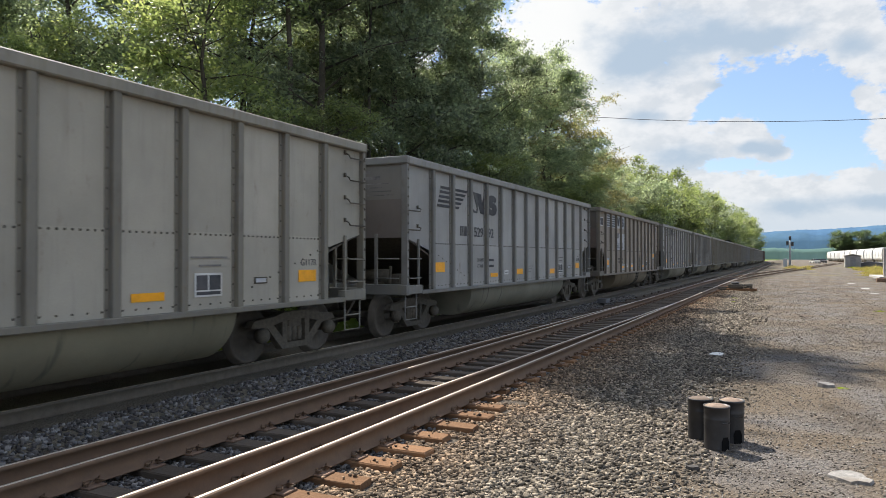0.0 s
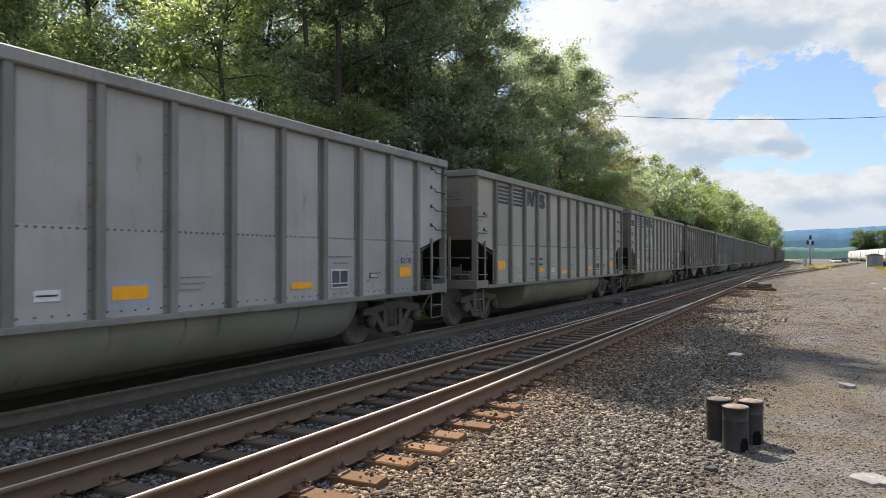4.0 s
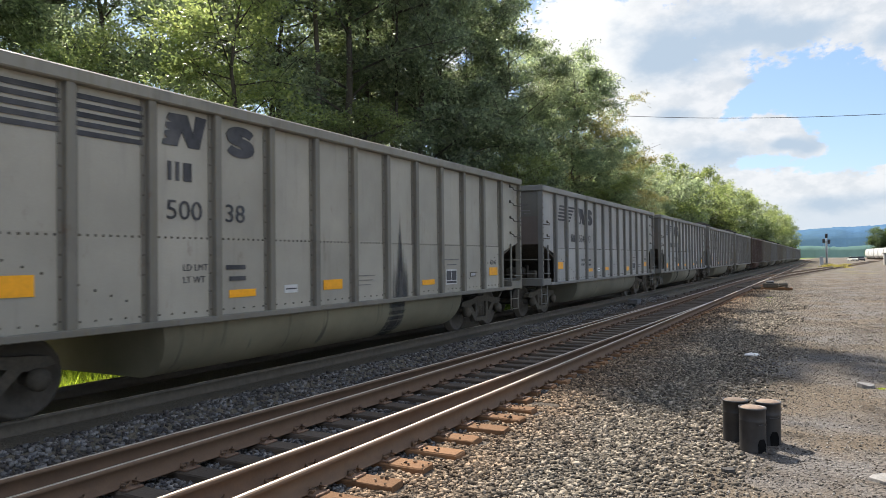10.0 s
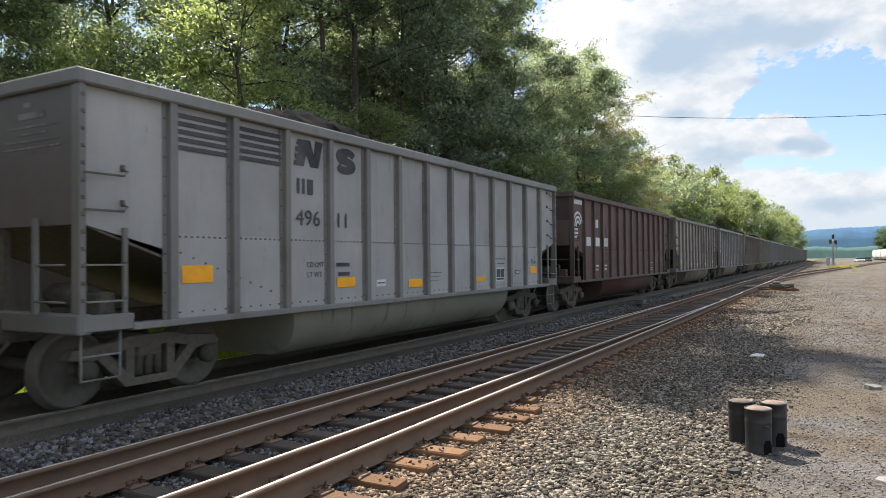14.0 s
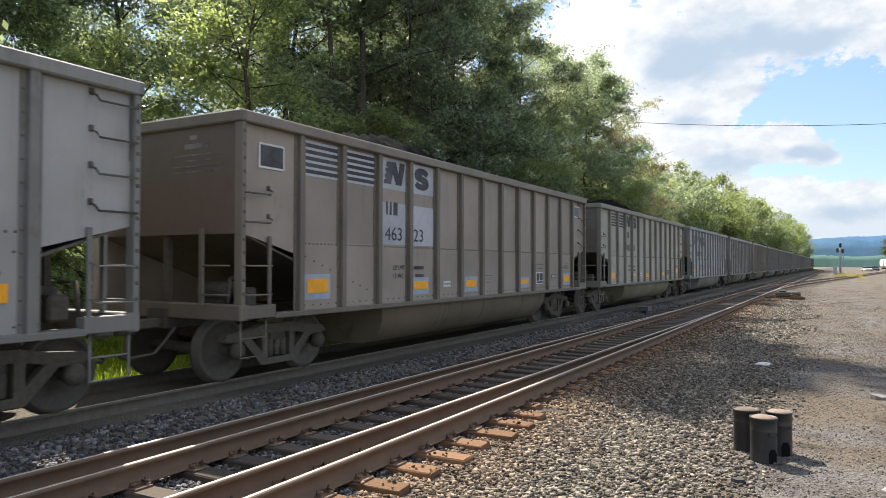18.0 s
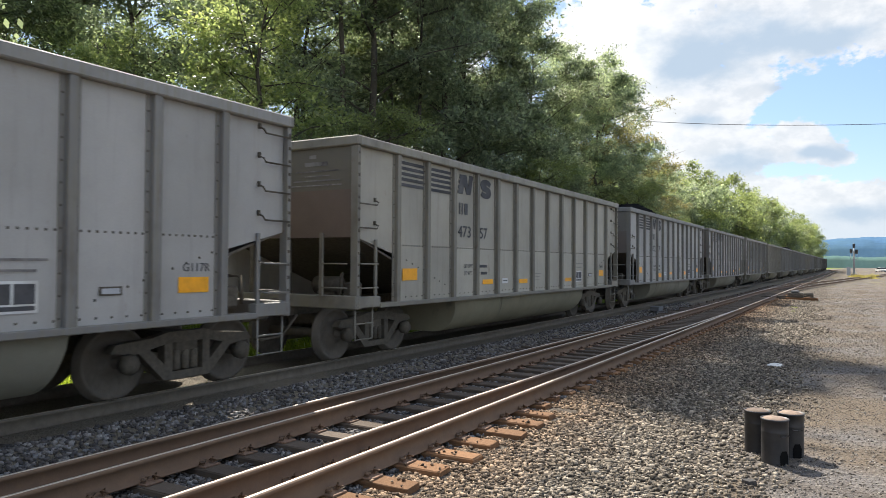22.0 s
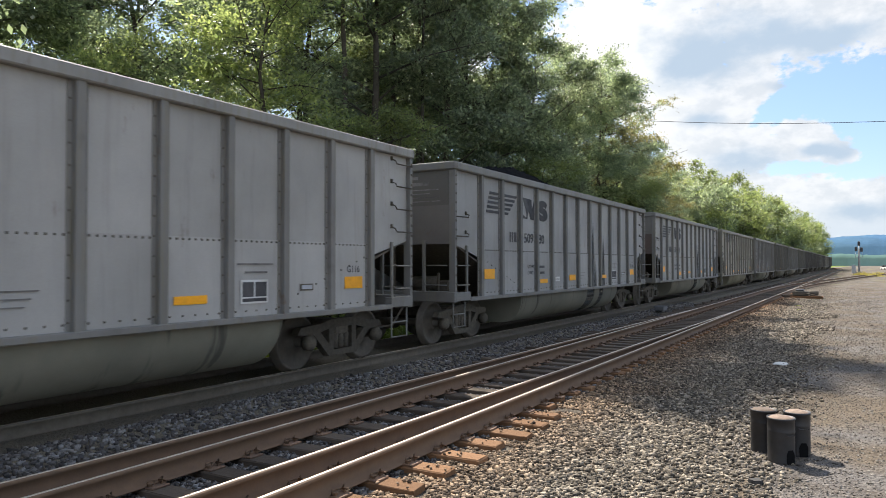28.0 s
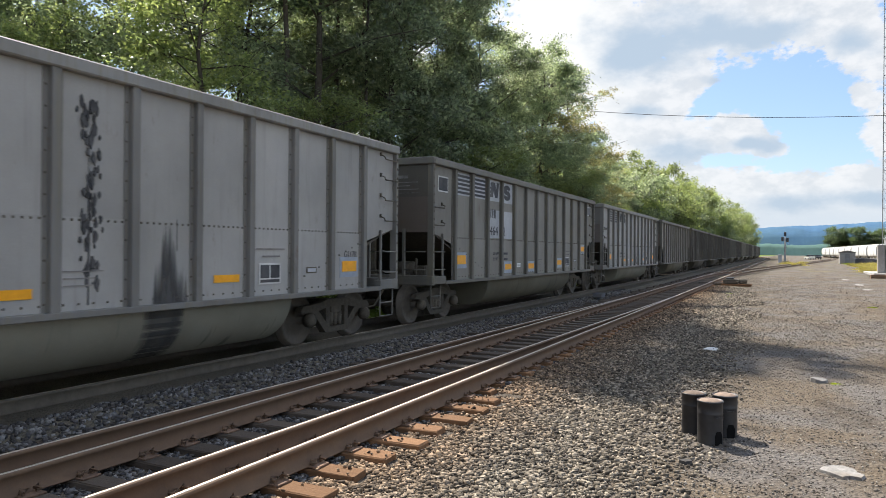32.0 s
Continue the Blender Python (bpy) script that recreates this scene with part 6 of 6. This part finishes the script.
def covered_hopper():
    """A white round-sided covered hopper car."""
    c = new("covered_hopper_car")
    arc = [(1.3, 1.0), (1.5, 1.5), (1.56, 2.6), (1.5, 3.5), (1.25, 4.05), (0.8, 4.3)]
    part("shell", prism(bmesh.new(), arc + [(-a, b) for a, b in arc[::-1]], "y", -7.6, 7.6), WHITE, c)
    for y in (-7.6, -2.6, 2.6, 7.6):
        part("rib", prism(bmesh.new(), [(a * 1.03, b * 1.01) for a, b in arc] + [(-a * 1.03, b * 1.01) for a, b in arc[::-1]], "y", y - 0.08, y + 0.08), plain("grey_rib_paint", (0.5, 0.5, 0.49), 0.6, grain=2, vary=0.1), c)
    for y in (-5.0, 0.0, 5.0):
        part("hopper_outlet", prism(bmesh.new(), [(y - 1.9, 1.1), (y - 0.4, 0.45), (y + 0.4, 0.45), (y + 1.9, 1.1)], "x", -1.1, 1.1), WHITE, c)
    part("running_board", bx(bmesh.new(), -0.4, 0.4, -8.0, 8.0, 4.36, 4.42), GALV, c)
    part("side_sill", bx(bmesh.new(), -1.4, 1.4, -8.2, 8.2, 0.98, 1.14), STEEL_DARK, c)
    for y in (-6.4, 6.4):
        part("truck", bx(bmesh.new(), -1.05, 1.05, y - 1.15, y + 1.15, 0.35, 0.72, 0.05), STEEL_DARK, c)
        for d in (-0.85, 0.85):
            part("wheel", lathe(bmesh.new(), [(0.45, -0.85), (0.45, 0.85)], 16, "x", (0, y + d, 0.45)), STEEL_DARK, c)
    return tagged(c, "white weathered covered hopper car on a siding", "hopper car", "white cars on the siding")


def siding():
    track = tagged(new("siding_track"), "distant siding track in the weeds", "railway track", kind="structure")
    a, b = Vector((25.5, 180.0)), Vector((16.5, 410.0))
    d = (b - a).normalized()
    for s in (-0.752, 0.752):
        bm = bmesh.new()
        n = Vector((d.y, -d.x)) * s
        rod(bm, [(*(a - d * 30 + n), -0.02), (*(b + d * 60 + n), -0.02)], 0.06, 4)
        part("rail", bm, RUST_RAIL, track)
    bm = bmesh.new()
    base = covered_hopper()
    turn = math.degrees(math.atan2(-d.x, d.y))
    for k in range(11):
        p = a + d * (12 + 17.3 * k)
        m = pose(p.x, p.y, 0.02, 0, 0, turn)
        if k:
            copy_thing(base, m)
        else:
            base.matrix_world = m
    bm.free()


siding()


def parked_car(x, y, turn, material, label):
    c = new("parked_car")
    part("body", prism(bmesh.new(), [(-2.2, 0.35), (2.2, 0.35), (2.25, 0.75), (1.3, 0.92), (-1.9, 0.98), (-2.25, 0.8)], "x", -0.88, 0.88), material, c)
    part("cabin", prism(bmesh.new(), [(-1.85, 0.95), (1.2, 0.92), (0.4, 1.45), (-1.4, 1.5)], "x", -0.78, 0.78), GLASS_DARK, c)
    part("roof", bx(bmesh.new(), -0.74, 0.74, -1.4, 0.4, 1.47, 1.53, 0.02), material, c)
    for sx in (-0.8, 0.8):
        for sy in (-1.35, 1.35):
            part("wheel", lathe(bmesh.new(), [(0.3, -0.1), (0.33, -0.08), (0.33, 0.08), (0.3, 0.1)], 16, "x", (sx, sy, 0.33)), BLACK_MARK, c)
    c.location, c.rotation_euler = (x, y, ground_z(x, y)), (0, 0, turn)
    tagged(c, label, "car")


parked_car(8.0, 262.0, 0.3, WHITE, "white car parked beside the distant track")
parked_car(10.3, 266.0, 0.2, BLACK_MARK, "dark car parked beside the distant track")


def overhead_cable():
    pole = new("utility_pole")
    part("post", rod(bmesh.new(), [(17.5, 60, -0.6), (17.5, 60, 12.4)], 0.15, 10, 0.1), TIMBER, pole)
    part("crossarm", bx(bmesh.new(), 16.6, 18.4, 59.94, 60.06, 11.6, 11.74), TIMBER, pole)
    tagged(pole, "brown wooden utility pole at the yard's edge", "utility pole")
    a, b = Vector((-19, 60, 14.5)), Vector((17.5, 60, 11.75))
    pts = [a.lerp(b, k / 24) - Vector((0, 0, 0.9 * 4 * (k / 24) * (1 - k / 24))) for k in range(25)]
    ob = new("overhead_cable", mesh_of("overhead_cable", rod(bmesh.new(), pts, 0.022, 5), BLACK_MARK))
    tagged(ob, "thin dark overhead cable across the sky", "cable")
    end = new("utility_pole")
    part("post", rod(bmesh.new(), [(-19, 60, -0.6), (-19, 60, 15.0)], 0.15, 10, 0.1), TIMBER, end)
    tagged(end, "brown wooden utility pole among the trees", "utility pole")


overhead_cable()


GRASS = leaf_material("sunlit_grass_blade", (0.08, 0.11, 0.01), (0.15, 0.18, 0.018), (0.23, 0.25, 0.045))
GOLD = leaf_material("golden_weed", (0.12, 0.105, 0.04), (0.18, 0.145, 0.055), (0.25, 0.195, 0.08))


def blades(n, reach, tall, material, seed):
    """A patch of grass blades, taller in its middle."""
    rng = np.random.default_rng(seed)
    p = rng.normal(0, reach * 0.5, (n, 2))
    h = rng.gamma(5.0, tall / 5, n) * np.exp(-(p ** 2).sum(1) / (1.6 * reach * reach))
    a, w, lean = rng.uniform(0, 2 * np.pi, n), 0.02, rng.normal(0, 0.3, (n, 2)) * h[:, None]
    side, zero = np.stack([np.cos(a) * w, np.sin(a) * w], 1), np.full((n, 1), -0.01)
    v = np.stack([np.hstack([p - side, zero]), np.hstack([p + side, zero]), np.hstack([p + lean, h[:, None]])], 1).reshape(-1, 3)
    return bulk("weeds", v, np.arange(3 * n).reshape(-1, 3), material)


def weeds():
    rng = random.Random(4)
    tuft, gold = blades(900, 0.8, 0.16, GRASS, 31), blades(1500, 1.0, 0.34, GOLD, 32)
    spots = [(2.2, 128, gold, 1.3), (0.9, 140, gold, 1.4), (3.4, 150, gold, 1.2), (-2.2, 34, tuft, 0.22), (-2.4, 37, tuft, 0.25), (0.72, 12.15, tuft, 0.09), (3.0, 30, tuft, 0.2), (4.6, 38, tuft, 0.25)]
    # the rough strip between the yard and the siding
    for k in range(34):
        y = 80 + 3.0 * k + rng.uniform(-2, 2)
        spots.append((8.6 + 0.035 * (y - 80) + rng.uniform(-0.4, 3.2), y, gold if rng.random() < 0.7 else tuft, rng.uniform(0.8, 1.5)))
    for x, y, me, s in spots:
        ob = new("weed_patch", me)
        ob.location, ob.rotation_euler, ob.scale = (x, y, ground_z(x, y)), (0, 0, rng.uniform(0, 6)), (s, s, s * 0.8)
        tagged(ob, "patch of yellow-green weeds on the dirt", "weeds", "weed patches in the yard", kind="stuff")


def grass_strip():
    """Sunlit grass between the main line and the wood, in blades."""
    rng = np.random.default_rng(8)
    n = 26000
    x, y = rng.uniform(-15.5, -11.0, n), rng.uniform(0.5, 15.0, n)
    h, a = rng.gamma(4.0, 0.035, n), rng.uniform(0, 2 * np.pi, n)
    z = np.array([ground_z(p, q) for p, q in zip(x, y)])
    w, lean = 0.012, rng.normal(0, 0.5, (n, 2)) * h[:, None]
    dx, dy = np.cos(a) * w, np.sin(a) * w
    v = np.stack([np.stack([x - dx, y - dy, z - 0.01], 1), np.stack([x + dx, y + dy, z - 0.01], 1), np.stack([x + lean[:, 0], y + lean[:, 1], z + h], 1)], 1).reshape(-1, 3)
    tagged(new("grass", bulk("grass", v, np.arange(3 * n).reshape(-1, 3), GRASS)), "bright sunlit grass beside the main line", "grass", kind="stuff")


grass_strip()
weeds()


def backdrop(name, dist, heights, col, glow, label):
    """A far ridge that closes the view, with haze put into colour and glow."""
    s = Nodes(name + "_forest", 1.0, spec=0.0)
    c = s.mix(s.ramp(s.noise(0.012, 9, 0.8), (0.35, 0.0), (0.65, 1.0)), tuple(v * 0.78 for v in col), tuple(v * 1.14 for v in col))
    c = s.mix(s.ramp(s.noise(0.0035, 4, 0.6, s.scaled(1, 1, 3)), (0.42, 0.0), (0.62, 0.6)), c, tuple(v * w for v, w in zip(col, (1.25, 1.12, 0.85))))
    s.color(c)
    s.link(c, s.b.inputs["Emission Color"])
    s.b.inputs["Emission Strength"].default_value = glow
    vs, n = [], 1100
    for k in range(n + 1):
        a = -70 + 150 * k / n
        el = float(np.interp(a, *zip(*heights))) + 0.07 * noise.noise((a * 0.7, 1, dist)) + 0.045 * noise.noise((a * 4.1, 3, dist)) + 0.03 * noise.noise((a * 15, 5, dist)) + 0.03 * noise.noise((a * 43, 7, dist))
        x, y = dist * math.sin(radians(a)), dist * math.cos(radians(a))
        vs += [(x, y, -60), (x * 1.0, y * 1.0, EYE_Z + dist * math.tan(radians(el * 0.6))), (x * 1.06, y * 1.06, EYE_Z + 1.06 * dist * math.tan(radians(el)))]
    q = [(3 * k + j, 3 * k + 3 + j, 3 * k + 4 + j, 3 * k + 1 + j) for k in range(n) for j in (0, 1)]
    tagged(new(name, bulk(name, vs, q, s.m, True)), label, "hills", kind="structure")


backdrop("backdrop", 2900, [(-70, 2.4), (-20, 1.9), (-2.4, 1.8), (0.2, 1.98), (3.1, 2.05), (6.1, 2.25), (12, 2.7), (40, 2.5), (80, 2.0)], (0.060, 0.114, 0.185), 0.62, "wooded ridge far across the valley, its colour blued by haze")
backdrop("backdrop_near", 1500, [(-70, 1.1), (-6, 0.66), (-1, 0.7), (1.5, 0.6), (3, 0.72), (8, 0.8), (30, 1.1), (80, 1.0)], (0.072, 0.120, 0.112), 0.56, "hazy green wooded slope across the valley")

motions()
